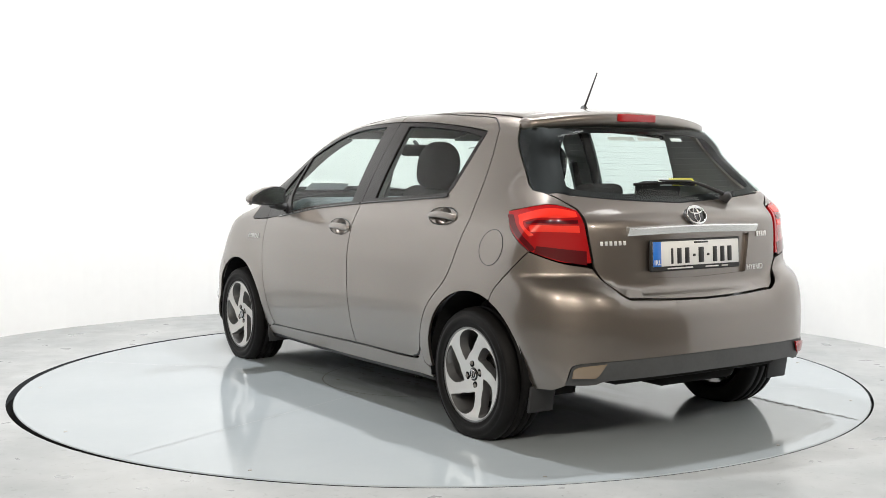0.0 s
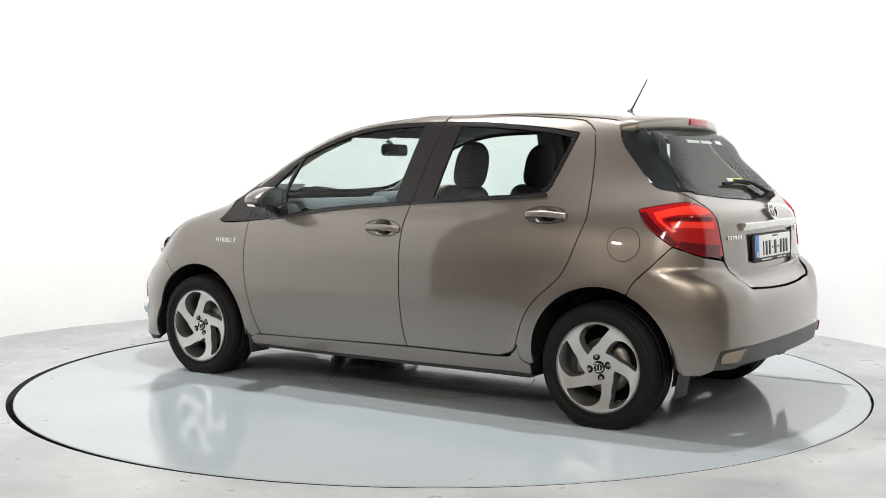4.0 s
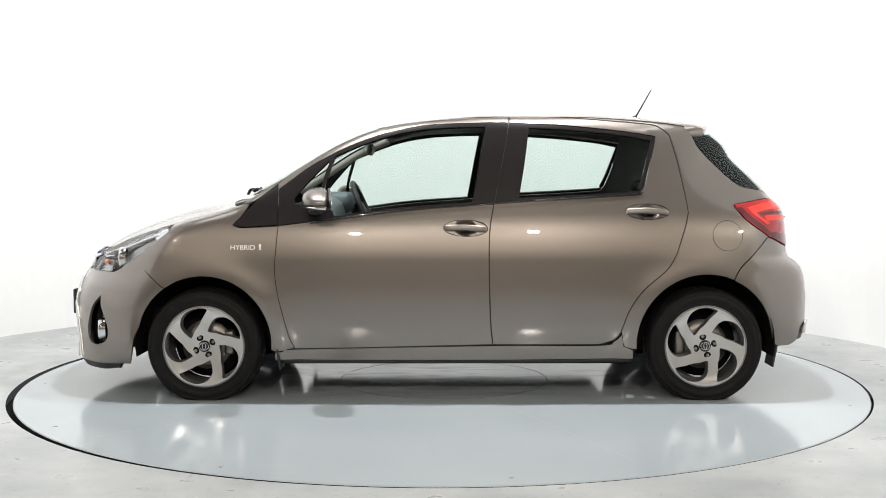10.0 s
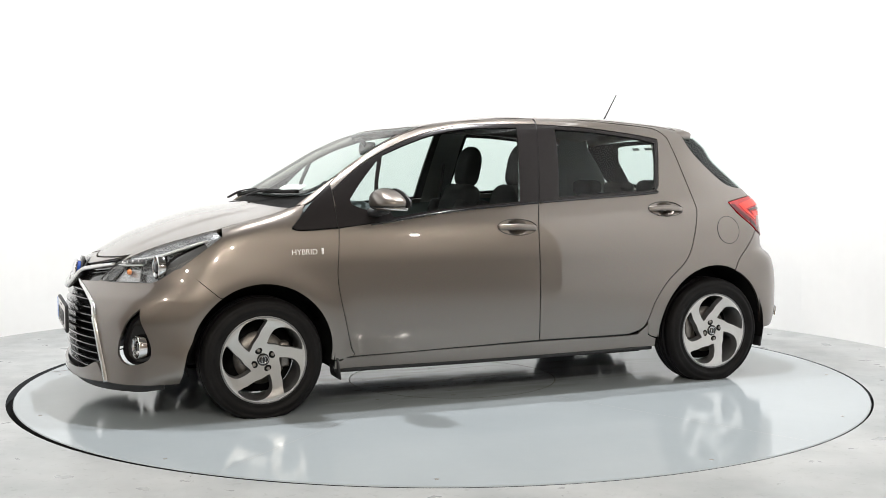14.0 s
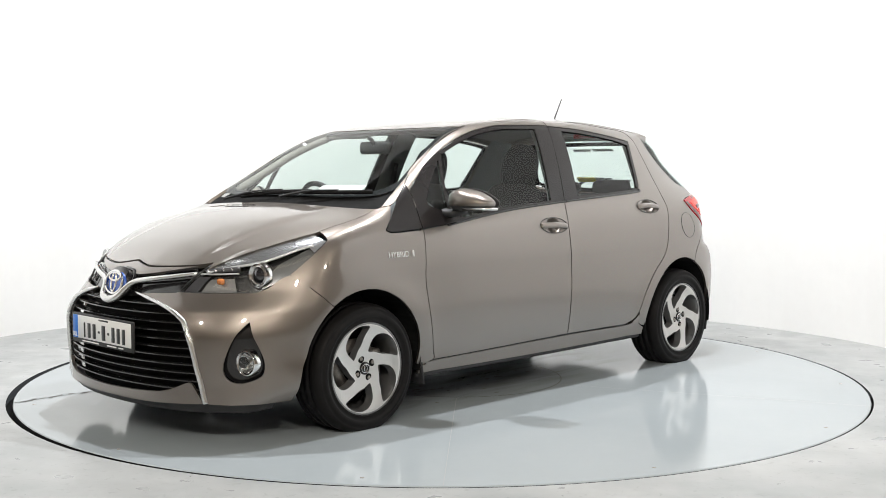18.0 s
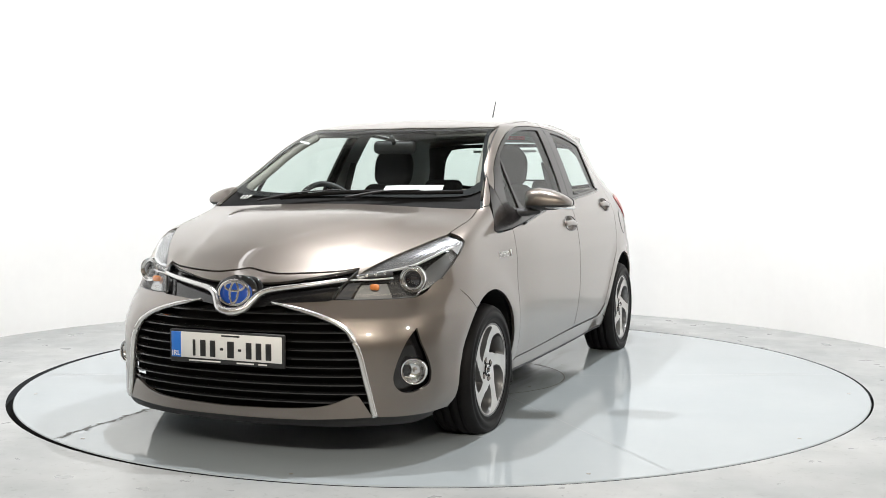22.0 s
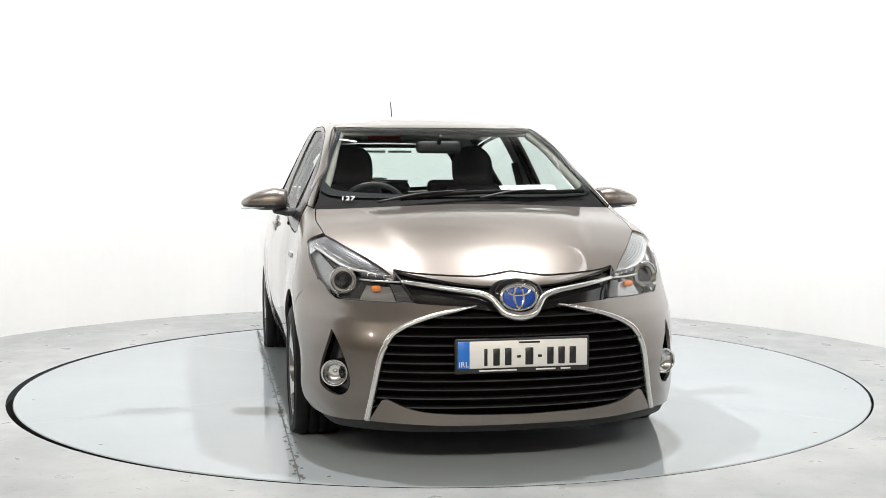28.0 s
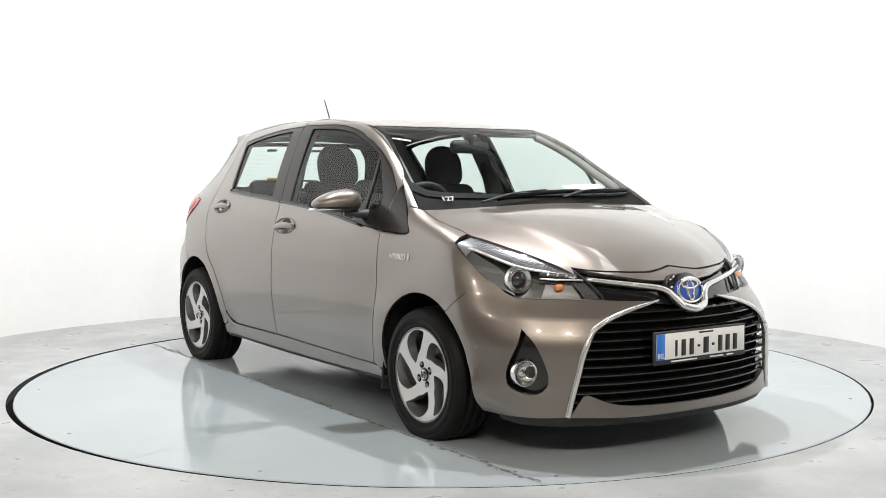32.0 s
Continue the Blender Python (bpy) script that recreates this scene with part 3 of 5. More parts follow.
def flank(side):
    """Doors, wings and pillars of one flank."""
    kw = dict(side=side)
    # front wing
    panel("front_wing", [("s", DOOR_FRONT[2:]), ("s", [(.805, .262), (.86, .245), (.905, .24)]), ("s", arch(WB, .335, 187, 56, 14)),
          ("s", [(1.456, .567), (1.53, .632), (1.616, .704)]), ("s", [(1.616, .704), (1.52, .778), (1.432, .846)]),
          ("t", [(1.42, .6945), (1.25, .7095), (1.10, .6995)]), ("s", [(1.03, .985), (1.06, .93), (1.108, .878)]), ("s", [(1.108, .874), (1.06, .864), (.884, .872)])], Around, PAINT, gap=.0014, **kw)
    panel("corner_trim", [("s", [(1.105, .878), (1.06, .93), (.985, 1.01), (.895, 1.083)]), ("s", [(.890, 1.07), (.885, .97), (.884, .876)]), ("s", [(.884, .876), (1.06, .866), (1.105, .878)])],
          Around, PILLAR, label="black triangular trim ahead of the door", **kw)
    # front door
    door = panel("front_door", [("s", DOOR_FRONT[2:]), ("s", [(.805, .262), (.765, .254), (-.192, .275)]), ("s", DOOR_B[:6]), ("s", BELT[::-1])], Around, PAINT, gap=.003, holes=[oval_hole(-.055, .862)], **kw)
    panel("window_surround", [("s", DOOR_TOP), ("s", DOOR_FRONT[:2]), ("s", [(.884, 1.055), (.80, 1.12), (.72, 1.178), (.591, 1.248), (.447, 1.309), (.303, 1.353), (.129, 1.383), (-.046, 1.391), (-.277, 1.394)])],
          Around, PAINT, door, **kw)
    main = [("s", [(.605, 1.225), (.447, 1.288), (.303, 1.333), (.129, 1.362), (-.046, 1.371), (-.160, 1.373)]), ("s", [(-.160, 1.373), (-.125, 1.18), (-.092, .992)]), ("s", [(-.092, .992), (.295, .963), (.60, .922)]), ("s", [(.60, .922), (.655, 1.04), (.605, 1.225)])]
    quarter = [("s", [(.805, 1.01), (.73, 1.10), (.635, 1.20)]), ("s", [(.635, 1.20), (.665, 1.10), (.685, 1.0)]), ("s", [(.685, 1.0), (.69, .965), (.74, .962), (.80, .985)])]
    panel("window_frame", [("s", [(.884, 1.055), (.80, 1.12), (.72, 1.178), (.591, 1.248), (.447, 1.309), (.303, 1.353), (.129, 1.383), (-.046, 1.391), (-.277, 1.394)]), ("s", DOOR_B[5:7][::-1]), ("s", BELT[::-1]), ("s", [(.884, .90), (.884, 1.055)])],
          Around, PILLAR, door, "satin black window frame", holes=[main, quarter], gap=.001, **kw)
    for st in (main, quarter):
        g = panel("window_pane", st, Around, PANE, door, gap=.0, push=-.006, depth=.004, **kw)
        g.visible_shadow = False
    strip = on_skin("s", [(.72, .889), (.295, .945), (-.10, .977), (-.198, .983)], 8)
    part("belt_trim", tube(strip * [1, side, 1] + [0, side * .002, 0], .006), BLACK_GLOSS, door)
    # rear door
    rdoor = panel("rear_door", [("s", DOOR_B[::-1][2:]), ("s", [(-.192, .275), (-.726, .275)]), ("s", DOOR_BACK[::-1]), ("s", DOOR_TOP_R[::-1]),
          ("s", [(-.286, 1.427), (-.283, 1.392)]), ("s", [(-.283, 1.392), (-.366, 1.388), (-.569, 1.378), (-.86, 1.348), (-1.035, 1.322)]), ("s", [(-1.035, 1.318), (-1.0, 1.20), (-.958, 1.07)]), ("s", BELT_R[::-1])], Around, PAINT, gap=.003, holes=[oval_hole(-.965, .942)], **kw)
    pane = [("s", [(-.325, 1.012), (-.884, 1.043), (-.925, 1.06)]), ("s", [(-.925, 1.06), (-.955, 1.13), (-1.008, 1.30)]), ("s", [(-1.008, 1.30), (-.86, 1.328), (-.569, 1.358), (-.385, 1.367)]), ("s", [(-.385, 1.367), (-.36, 1.2), (-.325, 1.012)])]
    panel("window_frame", [("s", BELT_R), ("s", [(-.958, 1.07), (-1.0, 1.20), (-1.035, 1.318)]), ("s", [(-1.035, 1.322), (-.86, 1.348), (-.569, 1.378), (-.366, 1.388), (-.286, 1.392)]), ("s", [(-.283, 1.39), (-.274, 1.343), (-.203, .99)])],
          Around, PILLAR, rdoor, "satin black window frame", holes=[pane], gap=.001, **kw)
    g = panel("window_pane", pane, Around, PANE, rdoor, gap=.0, push=-.006, depth=.004, **kw)
    g.visible_shadow = False
    strip = on_skin("s", [(-.205, .983), (-.304, .991), (-.884, 1.025), (-.938, 1.04)], 8)
    part("belt_trim", tube(strip * [1, side, 1] + [0, side * .002, 0], .006), BLACK_GLOSS, rdoor)
    # pillars, roof rail and rear quarter in one piece
    panel("body_side", [("s", DOOR_TOP[::-1]), ("s", DOOR_TOP_R), ("s", DOOR_BACK[:-2]), ("s", [(-.835, .335), (-.85, .27), (-.897, .25)]), ("s", arch(-WB, .341, -6, 113, 14)), ("s", [(-1.397, .612), (-1.425, .662), (-1.50, .735), (-1.576, .816)]), ("s", LAMP_LOW[::-1]), ("s", [(-1.406, .975), (-1.499, .992)]), ("p", [(-1.53, .69, .995), (-1.60, .63, .985), (-1.66, .565, .978)]),
          ("p", [(-1.655, .566, .985), (-1.60, .615, 1.02), (-1.55, .645, 1.05)]), ("s", GLASS_SIDE[::-1]), ("p", [(-1.225, .545, 1.345), (-1.215, .51, 1.38)]), ("t", [(-1.21, .505), (-.6, .515), (.0, .52), (.30, .525), (.50, .545)]), ("t", [(.508, .548), (.75, .618), (1.0, .69), (1.075, .712)]), ("s", [(1.03, .985), (.985, 1.01), (.893, 1.083)])],
          Around, PAINT, **kw)
    panel("sill", [("s", [(.905, .236), (.86, .241), (.80, .252), (-.19, .271), (-.72, .271), (-.80, .293), (-.838, .33)]), ("s", [(-.85, .268), (-.90, .245)]), ("s", [(-.90, .20), (.0, .192), (.905, .195)])], Around, PAINT, step=.03, **kw)
    part("sill_guard", tube(on_skin("s", [(.90, .19), (0, .187), (-.89, .194)], 8) * [1, side, 1] - [0, side * .02, 0], .014), TRIM, car)
    # dark rubber behind the shut lines
    for line in (DOOR_FRONT, DOOR_B, DOOR_BACK, DOOR_TOP, DOOR_TOP_R, [(.805, .262), (.765, .253), (-.192, .273), (-.726, .273)]):
        q = on_skin("s", line, 5)
        part("door_seal", tube((q - normal(q) * .012) * [1, side, 1], .0085, n=6), SEAL_AND_SHADE, car)
    # fuel flap ring is on one flank only
    if side > 0:
        c = [(-1.363 + .0745 * math.cos(a), .822 + .0745 * math.sin(a)) for a in np.linspace(0, 2 * math.pi, 33)]
        panel("fuel_flap", [("s", c)], Around, PAINT, push=.0012, depth=.003, gap=.0, **kw)
        ring = on_skin("s", c, 3)
        part("fuel_flap_gap", tube(ring + normal(ring) * .0008, .0016, closed=True), SEAL_AND_SHADE, car)
    return door, rdoor


# ---- bonnet, roof, screens
HOOD_HALF = [("f", [(0, .748), (.09, .735), (.17, .730), (.37, .740), (.455, .752)]), ("t", [(1.84, .462), (1.62, .60), (1.44, .692)]), ("t", [(1.42, .695), (1.25, .71), (1.10, .70)]), ("t", [(1.10, .70), (1.13, .60), (1.17, .35), (1.185, 0)])]
panel("bonnet", mirror_y(HOOD_HALF), Around, PAINT, gap=.0012, step=.022)
ROOF_HALF = [("t", [(.445, 0), (.425, .3), (.365, .524)]), ("t", [(.36, .526), (.20, .518), (0, .515), (-.6, .51), (-1.205, .50)]), ("t", [(-1.21, .50), (-1.24, .3), (-1.25, 0)])]
panel("roof", mirror_y(ROOF_HALF), Around, PAINT, gap=.002, step=.035)
SCREEN_HALF = [("t", [(.452, 0), (.432, .3), (.372, .529)]), ("t", [(.372, .529), (.51, .5465), (.75, .6165), (.955, .674)]), ("t", [(.955, .674), (1.025, .60), (1.085, .35), (1.10, 0)])]
screen = panel("windscreen", mirror_y(SCREEN_HALF), Around, PANE, gap=.002, step=.04, depth=.005, push=-.001, label="clear green-tinted windscreen with a black border")
screen.visible_shadow = False
FRIT_IN = mirror_y([("t", [(.478, 0), (.458, .3), (.41, .497)]), ("t", [(.41, .497), (.55, .526), (.75, .590), (.90, .634)]), ("t", [(.90, .634), (.985, .57), (1.055, .3), (1.072, 0)])])
panel("screen_border", mirror_y(SCREEN_HALF), Around, FRIT, screen, holes=[FRIT_IN], gap=.003, push=-.008, depth=.002, step=.04)
cowl = mirror_y([("t", [(1.085, 0), (1.07, .35), (1.01, .60), (.945, .665)]), ("t", [(1.08, .71), (1.12, .68)]), ("t", [(1.13, .60), (1.19, .35), (1.20, 0)])])
panel("cowl", cowl, Around, UNDER, push=-.016, step=.04, label="black plastic scuttle panel")

GATE_TOP = [("r", [(0, 1.005), (.30, 1.02), (.56, 1.042)]), ("p", [(-1.55, .645, 1.05), (-1.60, .615, 1.02), (-1.648, .563, .985)]), ("r", [(.560, .97), (.556, .88), (.540, .75)]), ("r", [(.538, .745), (.50, .69), (.452, .645), (.42, .624)]), ("r", [(.42, .624), (.2, .612), (0, .608)])]
REC = mirror_y([("r", [(0, .868), (.34, .866)]), ("r", [(.34, .866), (.31, .70)]), ("r", [(.31, .70), (0, .692)])])
gate = panel("tailgate", mirror_y(GATE_TOP), Tail, PAINT, gap=.0025, step=.026, holes=[REC], depth=.018)
REAR_GLASS = [("r", [(0, 1.345), (.3, 1.342), (.47, 1.335)]), ("p", [(-1.28, .535, 1.335), (-1.232, .552, 1.334)]), ("s", GLASS_SIDE[:4]), ("s", [(-1.451, 1.072), (-1.475, 1.058), (-1.54, 1.051)]), ("p", [(-1.55, .645, 1.05), (-1.57, .60, 1.046), (-1.578, .55, 1.042)]), ("r", [(.56, 1.042), (.30, 1.02), (0, 1.006)])]
rear_pane = panel("rear_window", mirror_y(REAR_GLASS), Tail, REAR_PANE, gate, gap=.0015, step=.035, depth=.005, push=.002, label="tinted rear window with a black border and heating lines")
rear_pane.visible_shadow = False
REAR_CLEAR = mirror_y([("r", [(0, 1.315), (.3, 1.312), (.42, 1.30)]), ("r", [(.42, 1.30), (.47, 1.24), (.53, 1.12), (.545, 1.085)]), ("r", [(.545, 1.085), (.50, 1.07), (.30, 1.052), (0, 1.04)])])
panel("rear_window_border", mirror_y(REAR_GLASS), Tail, FRIT, rear_pane, holes=[REAR_CLEAR], gap=.003, push=-.006, depth=.002, step=.035)
for k in range(9):
    z = 1.075 + k * .026
    w = .50 - .35 * (z - 1.075) / 1.0
    part("heating_line", tube(on_skin("r", [(-w, z), (0, z - .008), (w, z)], 8) + [.004, 0, 0], .0003, n=4), TRIM, rear_pane)

# roof spoiler
def spoiler_geo():
    ys = np.linspace(-.525, .525, 41)
    v, f = [], []
    for y in ys:
        a = abs(y)
        x0, x1 = -1.20, -1.395 + .33 * y * y + .5 * a ** 6
        top0 = on_skin("t", [(x0, y), (x0, y)], 2)[0, 2] + .001
        top1 = 1.403 - .12 * y * y - .25 * a ** 6
        low1 = top1 - .046
        xs = [x0, x0 * .5 + x1 * .5, x1 + .012, x1, x1 + .004, x1 + .05]
        zs = [top0, (top0 + top1) / 2 + .006, top1 + .001, top1 - .006, low1, low1 - .012]
        v += [(xx, y, zz) for xx, zz in zip(xs, zs)]
    k = 6
    for i in range(len(ys) - 1):
        f += [(i * k + j, i * k + j + 1, (i + 1) * k + j + 1, (i + 1) * k + j) for j in range(k - 1)]
    f += [tuple(range(k))[::-1], tuple(range((len(ys) - 1) * k, len(ys) * k))]
    return v, [q[::-1] for q in f], True


spoiler = part("roof_spoiler", spoiler_geo(), PAINT, car)
part("brake_light", rounded_box(.012, .23, .034, .005, at=(-1.391, 0, 1.381)), RED_LENS, spoiler, "red high-level brake light")

# aerial
aer = part("aerial_base", lathe([(.0001, .024), (.011, .020), (.019, .008), (.024, 0)], 20), TRIM, car)
aer.matrix_local = pose(-1.025, 0, 1.437, 90, 0, 0)
part("aerial_mast", tube([(-1.03, 0, 1.452), (-1.045, 0, 1.475), (-1.119, 0, 1.607)], [.006, .005, .0032]), TRIM, car)

for sd in (1, -1):
    flank(sd)

# ---- nose
CHROME_EDGE = [(.165, .622), (.306, .592), (.40, .564), (.460, .536), (.50, .503), (.534, .431), (.556, .323), (.573, .232), (.584, .178)]
HEAD_IN = [(.395, .634), (.455, .745)]
HEAD_TOP = [(1.845, .458), (1.64, .585), (1.44, .688)]
HEAD_TIP = [(1.432, .846), (1.52, .778), (1.616, .704), (1.70, .655), (1.74, .637)]
HEAD_LOW = [(.66, .633), (.52, .630), (.395, .631)]
FOG = [(.704, .520), (.722, .462), (.742, .385), (.748, .33), (.740, .290), (.704, .266), (.670, .268), (.648, .294), (.643, .335), (.658, .40), (.682, .470), (.704, .520)]


def nose(side):
    kw = dict(side=side)
    bumper = panel("front_bumper", [("s", [(1.455, .565), (1.53, .630), (1.612, .701), (1.70, .652), (1.74, .634)]), ("f", HEAD_LOW), ("f", [(.395, .628), (.28, .622), (.168, .617)]), ("f", CHROME_EDGE),
          ("f", [(.592, .176), (.66, .172)]), ("s", [(1.75, .172), (1.636, .176)]), ("s", [(1.625, .21), (1.606, .31)] + arch(WB, .335, 14, 56, 8))], Nose, PAINT, holes=[[("f", FOG)]], gap=.0006, step=.024, **kw)
    panel("fog_recess", [("f", FOG)], Nose, BLACK_GLOSS, bumper, push=-.045, gap=-.006, depth=.002, **kw)
    c = on_skin("f", [(.692, .345), (.692, .345)], 2)[0] - [.036, 0, 0]
    m = pose(c[0], c[1] * side, c[2], 0, 0, -90 + 12 * side)
    fog = part("fog_lamp", moved(lathe([(.054, -.02), (.054, .012), (.051, .016), (.045, .012), (.044, 0)], 32), m), CHROME, bumper, "round fog lamp in a chrome ring")
    part("reflector", moved(lathe([(.044, .002), (.032, -.012), (.012, -.02), (.0001, -.012)], 32), m), REFLECTOR, fog)
    part("lens", moved(lathe([(.045, .010), (.032, .015), (.012, .018), (.0001, .0185)], 32), m), CLEAR, fog)
    # chrome edge of the lower grille
    e = on_skin("f", CHROME_EDGE, 8)
    e = e * [1, side, 1]
    k = len(e)
    part("grille_chrome", tube(e + [.004, 0, 0], np.interp(np.arange(k), [0, 5, k * .5, k - 1], [.003, .009, .0125, .013])), BRIGHT, bumper, "satin chrome grille edge")
    # headlamp
    lamp_st = [("f", HEAD_IN), ("t", HEAD_TOP), ("s", HEAD_TIP), ("f", HEAD_LOW)]
    lamp = panel("headlamp", lamp_st, Nose, LAMP_GREY, push=-.055, gap=-.002, depth=.0, step=.03, label="swept-back clear headlamp with a projector lens", **kw)
    lens = panel("lens", lamp_st, Nose, CLEAR, lamp, gap=.0025, depth=.05, step=.03, **kw)
    lens.visible_shadow = False
    hp = on_skin("f", [(.646, .703), (.646, .703)], 2)[0] - [.016, 0, 0]
    m = pose(hp[0], hp[1] * side, hp[2], 0, 0, -90 + 8 * side)
    proj = part("projector", moved(lathe([(.055, -.03), (.055, .0), (.052, .005), (.049, .003), (.045, -.008), (.041, -.006), (.038, .001), (.035, -.012)], 36), m), CHROME, lamp, "chrome-ringed projector lens")
    part("projector_lens", moved(lathe([(.035, -.008), (.027, .006), (.014, .012), (.0001, .014)], 36), m), LENS_DARK, proj)
    panel("brow", [("f", [(.462, .725), (.458, .742)]), ("t", HEAD_TOP), ("s", [(1.432, .846), (1.50, .795)]), ("p", [(1.50, .722, .797), (1.60, .67, .762), (1.69, .615, .740), (1.78, .53, .728), (1.845, .468, .718)])], Nose, BROW, lamp, push=-.008, gap=.002, depth=.004, step=.03, **kw)
    # fins under the clear brow
    top, low = on_skin("t", HEAD_TOP, 16), on_skin("p", [(1.845, .468, .718), (1.78, .53, .728), (1.69, .615, .740), (1.60, .67, .762), (1.48, .728, .805)], 8)
    for i in range(6):
        u = .14 + .13 * i
        q = on_skin("p", (top * (1 - u) + low * u)[3 + i:-1:3], 4)
        part("reflector_fin", tube((q - normal(q) * .0068) * [1, side, 1], .0011, n=6), FIN, lamp)
    part("brow_edge", tube((low - normal(low) * .008) * [1, side, 1], .0055, n=8), RING_METAL, lamp)
    rim = on_skin("f", [(.455, .742), (.425, .69), (.400, .634), (.46, .6315), (.56, .632), (.655, .6345)], 6)
    part("lamp_rim", tube((rim - normal(rim) * .004) * [1, side, 1], .0045, n=6), SEAL_AND_SHADE, lamp)
    # pale outer wall, dark inner corner, row of small lights, indicator
    panel("outer_wall", [("s", [(1.46, .815), (1.52, .770), (1.616, .70), (1.70, .66), (1.73, .645)]), ("p", [(1.735, .69, .65), (1.70, .690, .70), (1.64, .69, .755), (1.54, .715, .79), (1.46, .735, .818)])], Nose, PALE, lamp, push=-.022, gap=.002, depth=.004, **kw)
    panel("inner_corner", [("f", [(.405, .64), (.438, .702)]), ("f", [(.438, .702), (.485, .706)]), ("f", [(.485, .706), (.463, .64)]), ("f", [(.463, .64), (.405, .64)])], Nose, LAMP_DARK, lamp, push=-.016, gap=.001, depth=.006, **kw)
    bowl = panel("indicator_bowl", [("f", [(.468, .640), (.486, .700)]), ("f", [(.486, .700), (.575, .702)]), ("f", [(.575, .702), (.61, .640)]), ("f", [(.61, .640), (.468, .640)])], Nose, LAMP_SILVER, lamp, push=-.03, gap=.001, depth=.006, **kw)
    ip = on_skin("f", [(.528, .676), (.528, .676)], 2)[0] - [.022, 0, 0]
    part("indicator_bulb", moved(rounded_box_geo(.022, .040, .026, .010), pose(ip[0], ip[1] * side, ip[2])), AMBER, lamp)
    strip = on_skin("f", [(.452, .716), (.52, .722), (.575, .728)], 6) - [.018, 0, 0]
    part("light_strip", tube(strip * [1, side, 1], .0115, n=8), LAMP_DARK, lamp)
    for i in range(4):
        q = on_skin("f", [(.463 + .03 * i, .717 + .0035 * i)] * 2, 2)[0] - [.006, 0, 0]
        part("small_light", moved(lathe([(.0075, -.004), (.006, .002), (.0001, .004)], 14), pose(q[0], q[1] * side, q[2], 0, 0, -90 + 12 * side)), REFLECTOR, lamp)
    part("divider", tube((on_skin("f", [(.438, .705), (.52, .706), (.585, .71)], 5) - [.012, 0, 0]) * [1, side, 1], .004, n=6), RING_METAL, lamp)


def rounded_box_geo(*a, **k):
    bm = rounded_box(*a, **k)
    bm.verts.index_update()
    g = [tuple(w.co) for w in bm.verts], [tuple(w.index for w in fc.verts) for fc in bm.faces], True
    bm.free()
    return g


for sd in (1, -1):
    nose(sd)

LIP = mirror_y([("f", [(0, .205), (.30, .212), (.42, .228), (.505, .262), (.53, .258)]), ("f", [(.555, .215), (.575, .176)]), ("f", [(.575, .176), (.3, .166), (0, .166)])])
panel("front_lip", LIP, Nose, PAINT, gap=.001, step=.024, push=.004, label="painted lower lip of the front bumper")
SKIRT = mirror_y([("f", [(0, .172), (.5, .178), (.66, .180)]), ("s", [(1.74, .178), (1.70, .178)]), ("s", [(1.70, .142), (1.74, .138)]), ("f", [(.66, .132), (.4, .128), (0, .128)])])
panel("front_skirt", SKIRT, Nose, TRIM, gap=.0, push=-.010, depth=.12, label="black plastic air skirt")

# lower grille: dark backing and separate slats
grille = part("lower_grille", (lambda p: (p[0], p[1], True))(panel_geo(mirror_y([("f", [(0, .66), (.14, .64)]), ("f", CHROME_EDGE), ("f", [(.58, .18), (0, .18)])]), Nose, gap=-.004, push=-.060, depth=.0)), UNDER, car, "black lower grille with horizontal slats")
edge_y = curve([z for _, z in CHROME_EDGE[::-1]], [y for y, _ in CHROME_EDGE[::-1]])
for i in range(11):
    z = .232 + i * .0345
    w = float(edge_y(z)) - .004
    if z > .60:
        w = .12
    a = on_skin("f", [(-w, z), (-w / 2, z), (0, z), (w / 2, z), (w, z)], 8)
    v, f = [], []
    for q in a:
        v += [q + [-.022, 0, .0055], q + [-.012, 0, .0025], q + [-.012, 0, -.0025], q + [-.050, 0, -.007], q + [-.050, 0, .006]]
    for j in range(len(a) - 1):
        f += [(5 * j + c, 5 * j + (c + 1) % 5, 5 * j + 5 + (c + 1) % 5, 5 * j + 5 + c) for c in range(5)]
    part("slat", (v, f), SLAT, grille)

# upper grille strip with its chrome wing and the round emblem
UP_TOP = [(0, .700), (.09, .694), (.176, .698), (.306, .718), (.445, .744)]
UP = mirror_y([("f", UP_TOP), ("f", [(.445, .735), (.395, .634)]), ("f", [(.39, .632), (.28, .626), (.165, .624), (0, .60)])])
upper = panel("upper_grille", UP, Nose, BLACK_GLOSS, push=-.03, gap=-.003, depth=.0, label="gloss black upper grille strip")
panel("nose_strip", mirror_y([("f", [(0, .744), (.09, .731), (.17, .726), (.37, .736), (.452, .7475)]), ("f", UP_TOP[::-1])]), Nose, PAINT, gap=.001, step=.024, push=-.001, label="painted strip above the grille")
for zz in (.690, .664):
    for sd in (1, -1):
        part("slat", tube(on_skin("f", [(.11, zz + .0), (.25, zz + .014), (.40, zz + .034)], 6) * [1, sd, 1] - [.02, 0, 0], .006, n=6), BLACK_GLOSS, upper)
wing = on_skin("f", [(.435, .708), (.36, .697), (.25, .682), (.15, .667), (.105, .648), (.08, .618), (.055, .592), (0, .580), (-.055, .592), (-.08, .618), (-.105, .648), (-.15, .667), (-.25, .682), (-.36, .697), (-.435, .708)], 5)
part("chrome_wing", tube(wing + [.006, 0, 0], np.interp(np.linspace(-1, 1, len(wing)), [-1, -.35, 0, .35, 1], [.008, .014, .018, .014, .008])), BRIGHT, upper, "satin chrome wing round the emblem")


